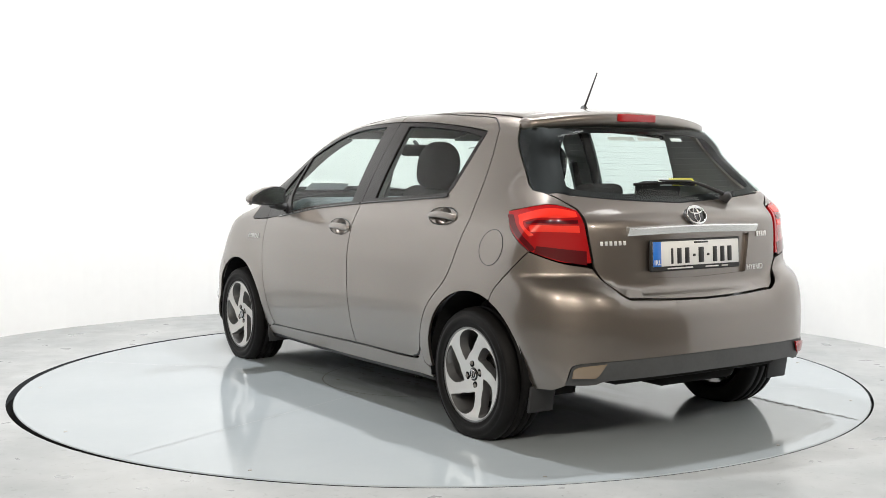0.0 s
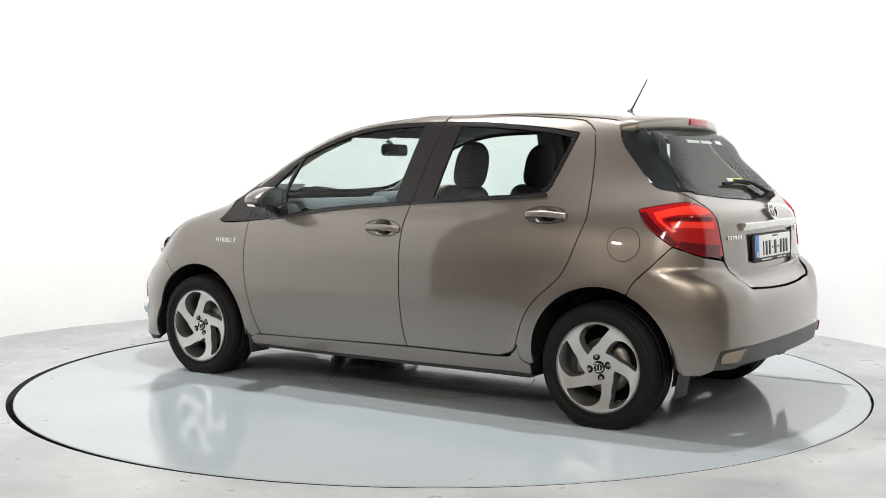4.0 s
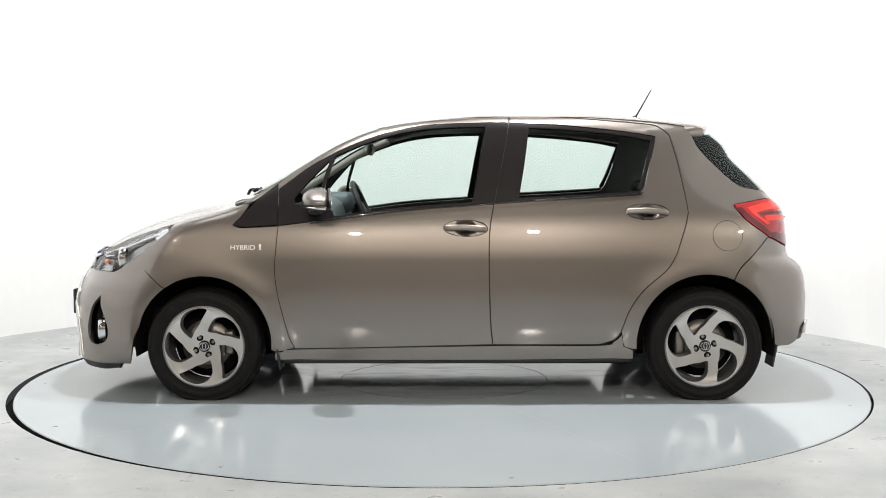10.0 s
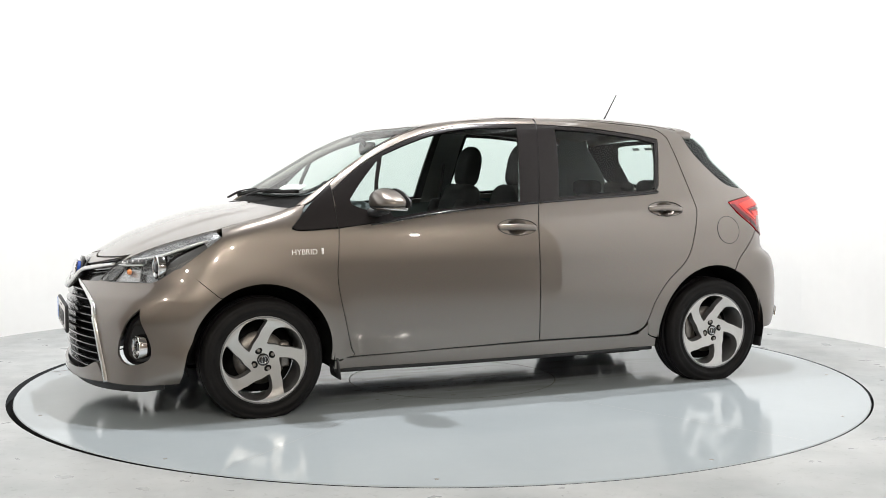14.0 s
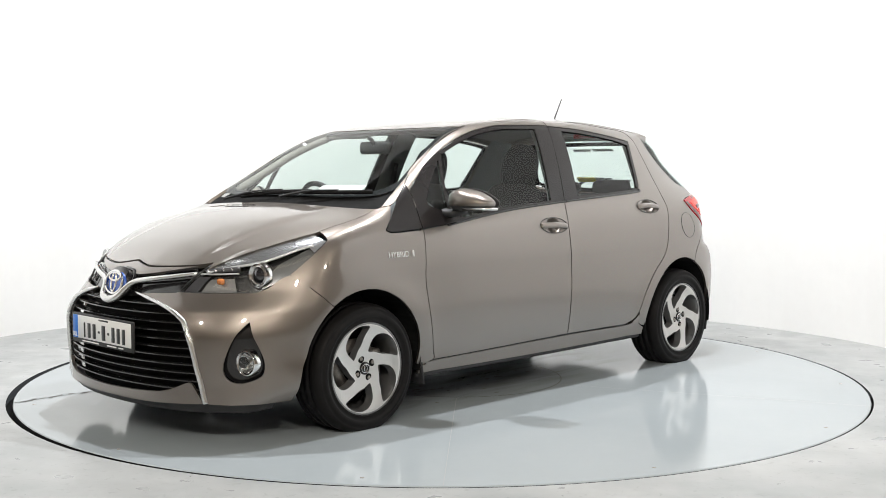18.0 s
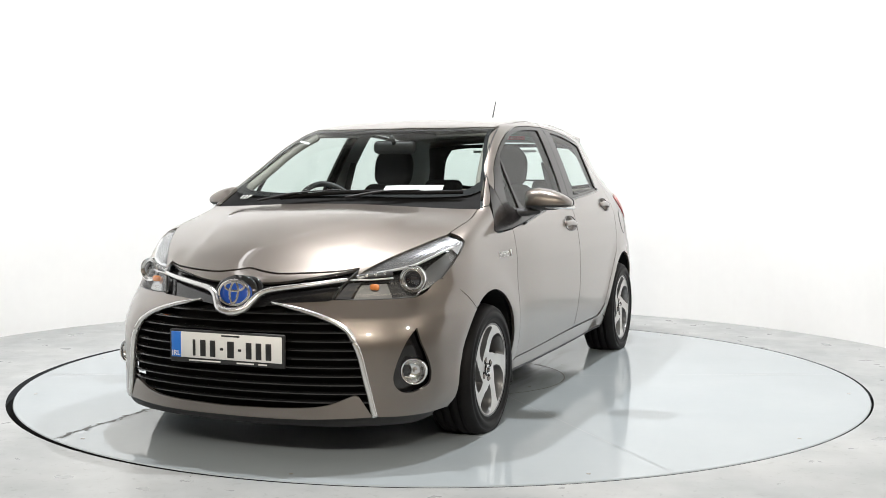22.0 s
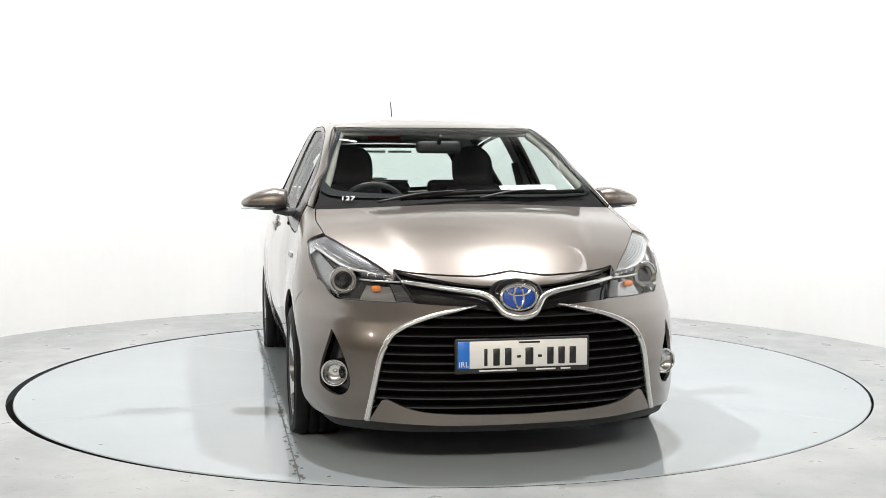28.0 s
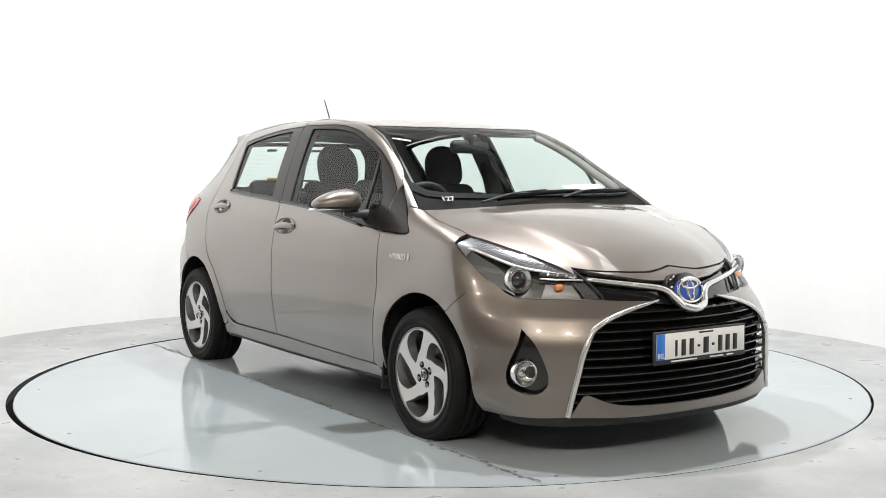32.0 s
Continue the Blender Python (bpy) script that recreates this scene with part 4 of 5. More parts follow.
def emblem(parent, x, z, size, sgn, tilt, enamel):
    """Round maker's mark drawn as plain rings on an enamel oval."""
    m = pose(x, 0, z, tilt, 0, -90 if sgn > 0 else 90)
    sc = Matrix.Diagonal((size, 1, size * .72, 1))
    base = part("emblem", moved(lathe([(.98, -.012), (.96, .004), (.6, .007), (.0001, .008)], 40), m @ sc), enamel, parent, "oval badge with chrome rings")
    def oval(cx, cz, rx, rz, r):
        pts = [(cx * size + rx * size * math.cos(a), .008, cz * size * .72 + rz * size * .72 * math.sin(a)) for a in np.linspace(0, 2 * math.pi, 41)[:-1]]
        return moved(tube(pts, r, closed=True, n=8), m)
    part("badge_ring", oval(0, 0, .95, .95, size * .085), CHROME, base)
    part("badge_ring", oval(0, .48, .62, .34, size * .075), CHROME, base)
    part("badge_ring", oval(0, .02, .26, .80, size * .075), CHROME, base)


emblem(upper, nose_x(0, .652) + .012, .652, .074, 1, 12, BLUE)
bolster = on_skin("f", [(.0, .706), (.05, .702), (.088, .684), (.098, .65), (.08, .612), (.045, .590), (0, .584)], 6)
part("emblem_back", moved(lathe([(.092, -.018), (.090, -.004), (.0001, -.003)], 40), pose(nose_x(0, .655) + .004, 0, .655, 12, 0, -90) @ Matrix.Diagonal((1, 1, .78, 1))), BLACK_GLOSS, upper)
ringp = np.vstack([bolster, (bolster * [1, -1, 1])[::-1]])
part("emblem_surround", tube(ringp - [.012, 0, 0], .013, n=8), BLACK_GLOSS, upper)


def lettering(text, size, m, material, parent, name):
    """Raised letters in the built-in typeface."""
    cu = bpy.data.curves.new(name, "FONT")
    cu.body, cu.size, cu.extrude, cu.align_x, cu.align_y = text, size, .0012, "CENTER", "CENTER"
    tmp = bpy.data.objects.new(name, cu)
    me = bpy.data.meshes.new_from_object(tmp)
    bpy.data.objects.remove(tmp)
    me.transform(m)
    me.materials.clear()
    me.materials.append(material)
    ob = new(name, me)
    ob.parent = parent
    return ob


def number_plate(x, z, sgn, tilt):
    """Plate in a black holder; its characters are plain bars."""
    m = pose(x, 0, z, -tilt, 0, 90 if sgn > 0 else -90)
    def piece(name, w, h, cx, cz, y, material, parent, label=""):
        return part(name, moved(rounded_box_geo(w, .004, h, .0015, 1, at=(cx, y, cz)), m), material, parent, label)
    holder = part("number_plate", moved(rounded_box_geo(.534, .016, .134, .006, 2), m), TRIM, car, "white number plate with black bars in a black holder")
    f = -1
    piece("plate", .514, .104, 0, .006, f * .0085, WHITE, holder)
    piece("blue_band", .046, .104, -.234, .006, f * .0098, EU_BLUE, holder)
    for i, w in enumerate([.018, .036, .036, .022, .044, .022, .036, .036, .036]):
        cx = [-.148, -.106, -.060, -.018, .024, .066, .108, .153, .198][i]
        piece("character_bar", w * .72, .010 if i in (3, 5) else .066, cx, -.004, f * .0108, INK, holder)
    piece("small_text_bar", .085, .007, .024, .050, f * .0108, INK, holder)
    lettering("IRL", .030, m @ pose(-.234, f * .0122, -.030, 90), WHITE, holder, "country_letters")
    for cx, w in ((-.10, .15), (.09, .08), (.17, .04)):
        piece("small_text_bar", w, .006, cx, -.056, f * .0088, WHITE, holder)
    return holder


number_plate(2.082, .437, 1, 0)
number_plate(-1.764, .788, -1, 3)

# ---- tail
def tail(side):
    kw = dict(side=side)
    st = [("s", [(-1.406, .974), (-1.499, .991)]), ("p", [(-1.53, .69, .994), (-1.60, .63, .984), (-1.652, .572, .976)]), ("r", [(.570, .96), (.562, .87), (.550, .768)]), ("p", [(-1.70, .56, .765), (-1.66, .66, .772), (-1.576, .756, .816)]), ("s", LAMP_LOW[::-1])]
    lamp = panel("tail_lamp", st, Tail, RED_LENS, gap=.002, step=.024, push=.004, label="red wraparound tail lamp", **kw)
    # dark outer edge and foot, bright C-shaped guides between them
    def strip_on(name, upper, lower, material, push):
        panel(name, [("p", upper), ("p", [upper[-1], lower[-1]]), ("p", lower[::-1]), ("p", [lower[0], upper[0]])], Tail, material, lamp, push=push, gap=.0, depth=.002, step=.02, edge=.010, **kw)
    strip_on("lamp_edge", [(-1.412, .75, .968), (-1.47, .757, .90), (-1.585, .755, .815)], [(-1.445, .742, .968), (-1.50, .748, .905), (-1.60, .74, .825)], RED_DARK, .0050)
    strip_on("lamp_foot", [(-1.60, .735, .838), (-1.66, .65, .825), (-1.70, .565, .815)], [(-1.60, .748, .812), (-1.66, .66, .778), (-1.70, .565, .758)], RED_DARK, .0050)
    strip_on("light_guide", [(-1.475, .735, .962), (-1.57, .665, .966), (-1.648, .582, .962)], [(-1.50, .74, .928), (-1.58, .68, .937), (-1.655, .582, .938)], RED_GLOW, .0056)
    strip_on("light_guide", [(-1.482, .735, .958), (-1.505, .742, .92), (-1.56, .728, .87)], [(-1.505, .73, .955), (-1.53, .73, .91), (-1.575, .71, .875)], RED_GLOW, .0062)
    strip_on("light_guide", [(-1.55, .715, .908), (-1.61, .66, .914), (-1.667, .582, .912)], [(-1.56, .715, .885), (-1.62, .66, .890), (-1.675, .582, .887)], RED_GLOW, .0056)
    strip_on("lamp_slot", [(-1.53, .72, .922), (-1.60, .665, .930), (-1.66, .585, .930)], [(-1.54, .72, .914), (-1.61, .66, .920), (-1.665, .585, .919)], RED_DARK, .0066)
    # fog lens and reflector in the grey valance
    lens = [("r", [(.685, .318), (.672, .362), (.56, .375)]), ("r", [(.56, .375), (.585, .335), (.60, .318)]), ("r", [(.60, .318), (.685, .318)])]
    panel("valance_lens", lens, Tail, SMOKE if side > 0 else RED_LENS, push=.010, gap=.001, depth=.006, label="smoked lens in the rear valance" if side > 0 else "red fog lens in the rear valance", **kw)
    # mud flap behind the rear wheel
    g = rounded_box_geo(.014, .13, .115, .006, 2, at=(-1.612, .715 * side, .215), turn=Euler((0, math.radians(-10), 0)).to_matrix())
    part("mud_flap", g, TRIM, car)
    g = rounded_box_geo(.012, .15, .11, .004, 1, at=(.885, .72 * side, .20), turn=Euler((0, math.radians(8), 0)).to_matrix())
    part("mud_flap", g, TRIM, car)


BUMP_HALF = [("r", [(0, .602), (.2, .606), (.40, .616)]), ("r", [(.425, .619), (.46, .640), (.50, .682), (.548, .744)]), ("p", [(-1.70, .56, .748), (-1.66, .66, .768), (-1.578, .758, .812)]), ("s", [(-1.574, .812), (-1.50, .733), (-1.425, .658), (-1.397, .610)]),
             ("s", arch(-WB, .341, 114, 180, 8)[:-1] + [(-1.602, .30), (-1.615, .27)]), ("s", [(-1.63, .262), (-1.70, .265)]), ("r", [(.70, .285), (.690, .36), (.66, .376)]), ("r", [(.66, .376), (.54, .381), (0, .386)])]
panel("rear_bumper", mirror_y(BUMP_HALF), Tail, PAINT, gap=.0006, step=.03)
VAL = mirror_y([("r", [(0, .386), (.54, .381), (.66, .376)]), ("r", [(.688, .36), (.70, .29)]), ("r", [(.70, .285), (.60, .285), (.5, .30), (0, .305)])])
panel("rear_valance", VAL, Tail, GREY_TRIM, push=-.004, gap=.001, depth=.06, label="dark grey plastic rear valance")
for sd in (1, -1):
    tail(sd)

# chrome strip over the plate
st = on_skin("r", [(-.385, .893), (0, .900), (.385, .893)], 16)
v, f = [], []
for q in st:
    v += [q + [.0, 0, .018], q + [-.022, 0, .014], q + [-.025, 0, .009], q + [-.012, 0, -.018], q + [.006, 0, -.020]]
for j in range(len(st) - 1):
    f += [(5 * j + c, 5 * j + 5 + c, 5 * j + 6 + c, 5 * j + 1 + c) for c in range(4)]
f += [tuple(range(5)), tuple(range(5 * len(st) - 5, 5 * len(st)))[::-1]]
part("chrome_strip", (v, [q[::-1] for q in f]), BRIGHT, gate, "satin chrome strip above the number plate")
emblem(gate, tail_x(0, .952) - .008, .952, .058, -1, 24, LAMP_DARK)
panel("plate_recess", REC, Tail, PAINT, gate, push=-.017, gap=-.006, depth=.001)


def bars(parent, m, widths, h, gapw, name="badge_bar"):
    """Unread lettering as plain bars, side by side."""
    x = -(sum(widths) + gapw * (len(widths) - 1)) / 2
    for w in widths:
        part(name, moved(rounded_box_geo(w, h, .003, .001, 1, at=(x + w / 2, 0, .001)), m), BADGE, parent)
        x += w + gapw


def on_tail(y, z):
    q = on_skin("r", [(y, z), (y, z)], 2)[0]
    nn = Vector(normal(q[None])[0])
    right = Vector((0, 0, 1)).cross(nn).normalized()
    up = nn.cross(right)
    rot = Matrix((right, up, nn)).transposed().to_4x4()
    return Matrix.Translation(Vector(q) + nn * .002) @ rot


def on_flank(x, z, side):
    q = on_skin("s", [(x, z), (x, z)], 2)[0]
    nn = Vector(normal(q[None])[0])
    q, nn = Vector((q[0], q[1] * side, q[2])), Vector((nn[0], nn[1] * side, nn[2]))
    right = Vector((0, 0, 1)).cross(nn).normalized()
    rot = Matrix((right, nn.cross(right), nn)).transposed().to_4x4()
    return Matrix.Translation(q + nn * .002) @ rot


bars(gate, on_tail(.45, .846), [.013] * 6, .018, .009)
bars(gate, on_tail(-.435, .862), [.012, .012, .012, .006, .012], .024, .006)
lettering("HYBRID", .034, on_tail(-.375, .715) @ pose(0, 0, .003), BADGE, gate, "hybrid_badge")
for sd in (1, -1):
    lettering("HYBRID", .036, on_flank(1.055, .765, sd), BADGE, car, "hybrid_badge")
    bars(car, on_flank(.968 if sd > 0 else 1.142, .768, sd), [.011], .030, .004)

# ---- handles and mirrors
def handle(x, z, side, parent):
    """Pull handle across a hollow cup."""
    m = on_flank(x, z, side) @ pose(0, 0, -.004, 0, 0, -2 * side)
    oval = [(.110 * math.cos(a), .042 * math.sin(a)) for a in np.linspace(0, 2 * math.pi, 41)[:-1]]
    part("handle_cup", moved((*flat_shape(oval, .001, profile=lambda u, w: -.034 * max(0, 1 - (u / .056) ** 2 - (w / .039) ** 2) ** .6, step=.006), True), m @ CUP), PAINT, parent)
    # dark ellipse behind the bar paints the shade inside the cup
    part("handle_cup_shade", moved((*flat_shape([(.045 * math.cos(a), .012 + .014 * math.sin(a)) for a in np.linspace(0, 2 * math.pi, 25)[:-1]], .001, step=.012),), m @ pose(0, 0, -.017) @ CUP), SEAL_AND_SHADE, parent)
    part("handle_outline", moved(tube([(u, w, .0045) for u, w in oval], .0016, closed=True, n=6), m), SEAL_AND_SHADE, parent)
    bar = smooth_line([(-.103, -.004, -.004), (-.088, -.003, .010), (0, .0, .018), (.088, -.003, .010), (.103, -.004, -.004)], 8)
    part("door_handle", moved(tube(bar, np.interp(np.linspace(0, 1, len(bar)), [0, .08, .5, .92, 1], [.007, .0145, .0155, .0145, .007]), n=16, squash=.6), m), PAINT, parent)


CUP = Matrix(((1, 0, 0, 0), (0, 0, 1, 0), (0, 1, 0, 0), (0, 0, 0, 1)))
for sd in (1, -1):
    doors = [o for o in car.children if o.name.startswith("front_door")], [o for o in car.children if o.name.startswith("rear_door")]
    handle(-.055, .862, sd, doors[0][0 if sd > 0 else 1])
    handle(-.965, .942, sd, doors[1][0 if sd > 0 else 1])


def mirror(side, parent):
    """Door mirror: painted shell, black foot, indicator and glass."""
    bm = bmesh.new()
    bmesh.ops.create_uvsphere(bm, u_segments=32, v_segments=20, radius=1)
    for w in bm.verts:
        x, y, z = w.co
        z = z * (1 - .5 * max(0, y + .25))
        y = max(y, -.80)
        fx = .086 if x > 0 else .040
        w.co = (fx * math.copysign(abs(x) ** .8, x), .112 * math.copysign(abs(y) ** .85, y), (.064 * z ** .8 if z > 0 else -.042 * abs(z) ** .6) - .006 * y)
    for fc in bm.faces:
        fc.smooth = True
    bm.verts.index_update()
    shell = [tuple(w.co) for w in bm.verts], [tuple(w.index for w in fc.verts) for fc in bm.faces], True
    bm.free()
    m = pose(.655, .897 * side, .998, 0, 0, 8 * side) @ Matrix.Diagonal((1.08, side * 1.10, 1.05, 1))
    base = part("door_mirror", moved(shell, m), PAINT, parent, "painted door mirror with a black foot")
    def back_plate(k, x0, x1):
        ring = []
        for a in np.linspace(0, 2 * math.pi, 41)[:-1]:
            y, z = max(math.cos(a), -.80), math.sin(a) * (1 - .5 * max(0, math.cos(a) + .25))
            ring.append((k * .112 * math.copysign(abs(y) ** .85, y) + .004, k * (.064 * z ** .8 if z > 0 else -.042 * abs(z) ** .6) - .006 * y))
        n = len(ring)
        v = [(x0, *q) for q in ring] + [(x1, *q) for q in ring]
        return v, [tuple(range(n)), tuple(range(2 * n - 1, n - 1, -1))] + [(i, n + i, n + (i + 1) % n, (i + 1) % n) for i in range(n)]
    part("mirror_bezel", moved(back_plate(.97, -.034, -.043), m), TRIM, base)
    part("mirror_glass", moved(back_plate(.84, -.040, -.0455), m), REFLECTOR, base)
    low = [(x * 1.02, y * .98, min(z, -.016) * 1.05) for x, y, z in shell[0]]
    part("mirror_foot", moved((low, shell[1], True), m), TRIM, base)
    part("mirror_arm", tube(smooth_line([(.70, .75 * side, .945), (.69, .80 * side, .945), (.665, .86 * side, .955)], 6), [.036] * 4 + [.032] * 4 + [.028] * 5, n=12, squash=.6), TRIM, base)
    rep = smooth_line([(.074, .0, -.022), (.060, .055, -.024), (.025, .100, -.028), (-.02, .112, -.030)], 6)
    part("side_indicator", moved(tube(rep, .008, n=8), m), REFLECTOR, base, "clear indicator strip")


for sd in (1, -1):
    fd = [o for o in car.children if o.name.startswith("front_door")][0 if sd > 0 else 1]
    mirror(sd, fd)

# ---- wipers
def wiper(a, b, c, r=.006):
    arm = part("wiper_arm", tube(smooth_line([a, ((a[0] + b[0]) / 2, (a[1] + b[1]) / 2, (a[2] + b[2]) / 2 + .012), b], 6), [.010] * 6 + [r] * 7, n=8, squash=.6), TRIM, car)
    part("wiper_blade", tube(c, .007, n=6, squash=1.6), RUBBER, arm)


def above_screen(pts, h):
    q = on_skin("t", pts, 6)
    return q + normal(q) * h


A = above_screen([(1.15, -.42), (1.115, -.25), (1.085, .0)], .020)
wiper(tuple(A[0]), tuple(A[-1]), above_screen([(1.118, -.31), (1.10, -.05), (1.078, .22)], .012))
A = above_screen([(1.15, .06), (1.10, .22), (1.055, .40)], .020)
wiper(tuple(A[0]), tuple(A[-1]), above_screen([(1.09, .17), (1.062, .40), (1.02, .60)], .012))
A = on_skin("r", [(-.30, 1.02), (-.15, 1.075), (.05, 1.085)], 6)
A = A + normal(A) * .025
rw = part("rear_wiper_arm", tube(A, np.linspace(.016, .007, len(A)), n=8, squash=.6), TRIM, gate)
B = on_skin("r", [(-.16, 1.072), (.0, 1.08), (.20, 1.075)], 6)
part("rear_wiper_blade", tube(B + normal(B) * .014, .007, n=6), RUBBER, rw)
q = on_skin("r", [(-.30, 1.015), (-.30, 1.015)], 2)[0]
part("rear_wiper_hub", moved(lathe([(.0001, .045), (.018, .04), (.026, .0)], 20), pose(q[0], q[1], q[2], 30, 0, 90)), TRIM, rw)

# ---- wheels
RIM_R = .208


def wheel_at(x, side, turn=0):
    """Alloy wheel with five swirled openings, tyre and brake."""
    root = part("wheel", lathe([(.198, -.16), (.203, -.05), (.208, .004), (.206, .010), (.199, .010), (.190, -.004), (.186, -.05), (.184, -.16)], 72), ALLOY_DARK, car, "silver alloy wheel with five swirled spokes")
    tyre = [(.203, .004), (.207, .012), (.214, .014), (.217, .0115), (.232, .0175), (.234, .0195), (.250, .0195), (.252, .0175), (.264, .014), (.267, .0155), (.276, .008), (.284, -.006), (.289, -.022), (.2905, -.040), (.2835, -.041), (.2835, -.049), (.2915, -.050), (.292, -.081), (.2845, -.082), (.2845, -.090), (.292, -.091), (.2915, -.122), (.2835, -.123), (.2835, -.131), (.2905, -.132), (.287, -.160), (.276, -.178), (.255, -.188), (.225, -.186), (.205, -.170)]
    v, f, _ = lathe(tyre, 96)
    v = [(a, b + .012 * max(0, -c - .235) / .05 * (1 if b > -.085 else -1) * (abs(b + .085) > .06), max(c, -HUB_Z + .001)) for a, b, c in v]
    part("tyre", (v, f, True), RUBBER, root)
    base = [(.37, 149), (.55, 146), (.73, 140), (.86, 128), (.925, 114), (.94, 99), (.905, 85), (.80, 87), (.66, 94), (.52, 103), (.43, 120), (.365, 139)]
    holes = []
    for k in range(5):
        a0 = -72 * k + turn
        pts = [(-RIM_R * r * math.cos(math.radians(a + a0)), RIM_R * r * math.sin(math.radians(a + a0))) for r, a in base]
        holes.append(smooth_line(pts + [pts[0]], 4)[:-1])
    circle = [(.199 * math.cos(a), .199 * math.sin(a)) for a in np.linspace(0, 2 * math.pi, 97)[:-1]]

    def dish(u, w):
        r = math.hypot(u, w) / RIM_R
        return .004 - .016 * max(0, 1 - r) ** 1.0 + .006 * math.exp(-((r - .9) / .12) ** 2)
    face = part("spoke_face", flat_shape(circle, .016, holes, dish, .014), ALLOY, root)
    for h in holes:
        c = h.mean(0)
        inner = [(c + (q - c) * .90) for q in h]
        k = len(h)
        vv = [(q[0], dish(*q) - .001, q[1]) for q in h] + [(q[0], dish(*q) - .040, q[1]) for q in inner]
        ff = [(i, (i + 1) % k, k + (i + 1) % k, k + i) for i in range(k)]
        part("spoke_edge", (vv, ff, True), ALLOY_DARK, root)
    part("centre_cap", lathe([(.030, -.020), (.029, -.007), (.024, -.004), (.0001, -.003)], 32), BLACK_GLOSS, root)
    part("cap_ring", tube([(.0225 * math.cos(a), -.003, .019 * math.sin(a)) for a in np.linspace(0, 2 * math.pi, 25)[:-1]], .0022, closed=True, n=6), CHROME, root)
    part("cap_ring", tube([(.008 * math.cos(a), -.002, .017 * math.sin(a)) for a in np.linspace(0, 2 * math.pi, 25)[:-1]], .002, closed=True, n=6), CHROME, root)
    for a in (117, 27, -63, 207):
        a += turn
        bx, bz = -.049 * math.cos(math.radians(a)), .049 * math.sin(math.radians(a))
        part("bolt_well", moved(lathe([(.0185, -.004), (.0180, .0005), (.014, .001), (.0001, .001)], 20), pose(bx, -.0085, bz)), UNDER, root)
        part("wheel_nut", moved(lathe([(.0095, -.012), (.009, .004), (.006, .007), (.0001, .007)], 6), pose(bx, -.0085, bz)), STEEL, root)
    part("brake_disc", lathe([(.07, -.075), (.125, -.075), (.125, -.09), (.07, -.09)], 48), STEEL, root)
    part("hub_carrier", lathe([(.0001, -.05), (.06, -.055), (.075, -.08), (.17, -.12), (.17, -.125)], 32), UNDER, root)
    part("caliper", rounded_box_geo(.05, .06, .12, .012, 2, at=(-.115 if x > 0 else .115, -.085, .01)), STEEL, root)
    root.matrix_local = pose(x, .812 * side, HUB_Z, 0, 0, 0 if side > 0 else 180)
    return root


for wx in (WB, -WB):
    for sd in (1, -1):
        wheel_at(wx, sd, 0 if wx > 0 else -12)

# ---- underside and wheel housings
for wx in (WB, -WB):
    for sd in (1, -1):
        v, f = [], []
        n = 28
        for i in range(n + 1):
            a = math.radians(-12 + 204 * i / n)
            c, s_ = math.cos(a), math.sin(a)
            v += [(wx + .350 * c, sd * .800, HUB_Z + .018 + .350 * s_), (wx + .345 * c, sd * .52, HUB_Z + .018 + .345 * s_), (wx, sd * .515, HUB_Z + .05)]
        for i in range(n):
            p = 3 * i
            f += [(p, p + 3, p + 4, p + 1), (p + 1, p + 4, p + 5, p + 2)]
        part("wheel_housing", (v, f), UNDER, car)
part("floor_pan", rounded_box_geo(1.75, 1.46, .10, .03, 2, at=(0, 0, .215)), UNDER, car)
part("floor_pan", rounded_box_geo(.80, .98, .10, .03, 2, at=(1.32, 0, .26)), UNDER, car)
part("floor_pan", rounded_box_geo(.95, .98, .12, .03, 2, at=(-1.33, 0, .33)), UNDER, car)
part("engine_block", rounded_box_geo(.70, 1.0, .40, .05, 2, at=(1.42, 0, .50)), UNDER, car)
part("tank", rounded_box_geo(.55, .9, .14, .05, 3, at=(-.55, 0, .20)), UNDER, car)
part("exhaust_box", rounded_box_geo(.34, .50, .15, .06, 3, at=(-1.50, -.15, .27)), UNDER, car)
part("rear_axle", tube([(-1.255, -.68, .25), (-1.2, -.4, .27), (-1.2, .4, .27), (-1.255, .68, .25)], .035), UNDER, car)
part("front_subframe", tube([(1.255, -.68, .24), (1.2, -.3, .22), (1.2, .3, .22), (1.255, .68, .24)], .04), UNDER, car)

# ---- cabin
def inner_skin(name, strokes, dom, material, depth, **kw):
    g = panel_geo(strokes, dom, push=-depth, depth=.0, gap=.0, step=.05, **kw)
    return part(name, (g[0], [q[::-1] for q in g[1]], True), material, car)


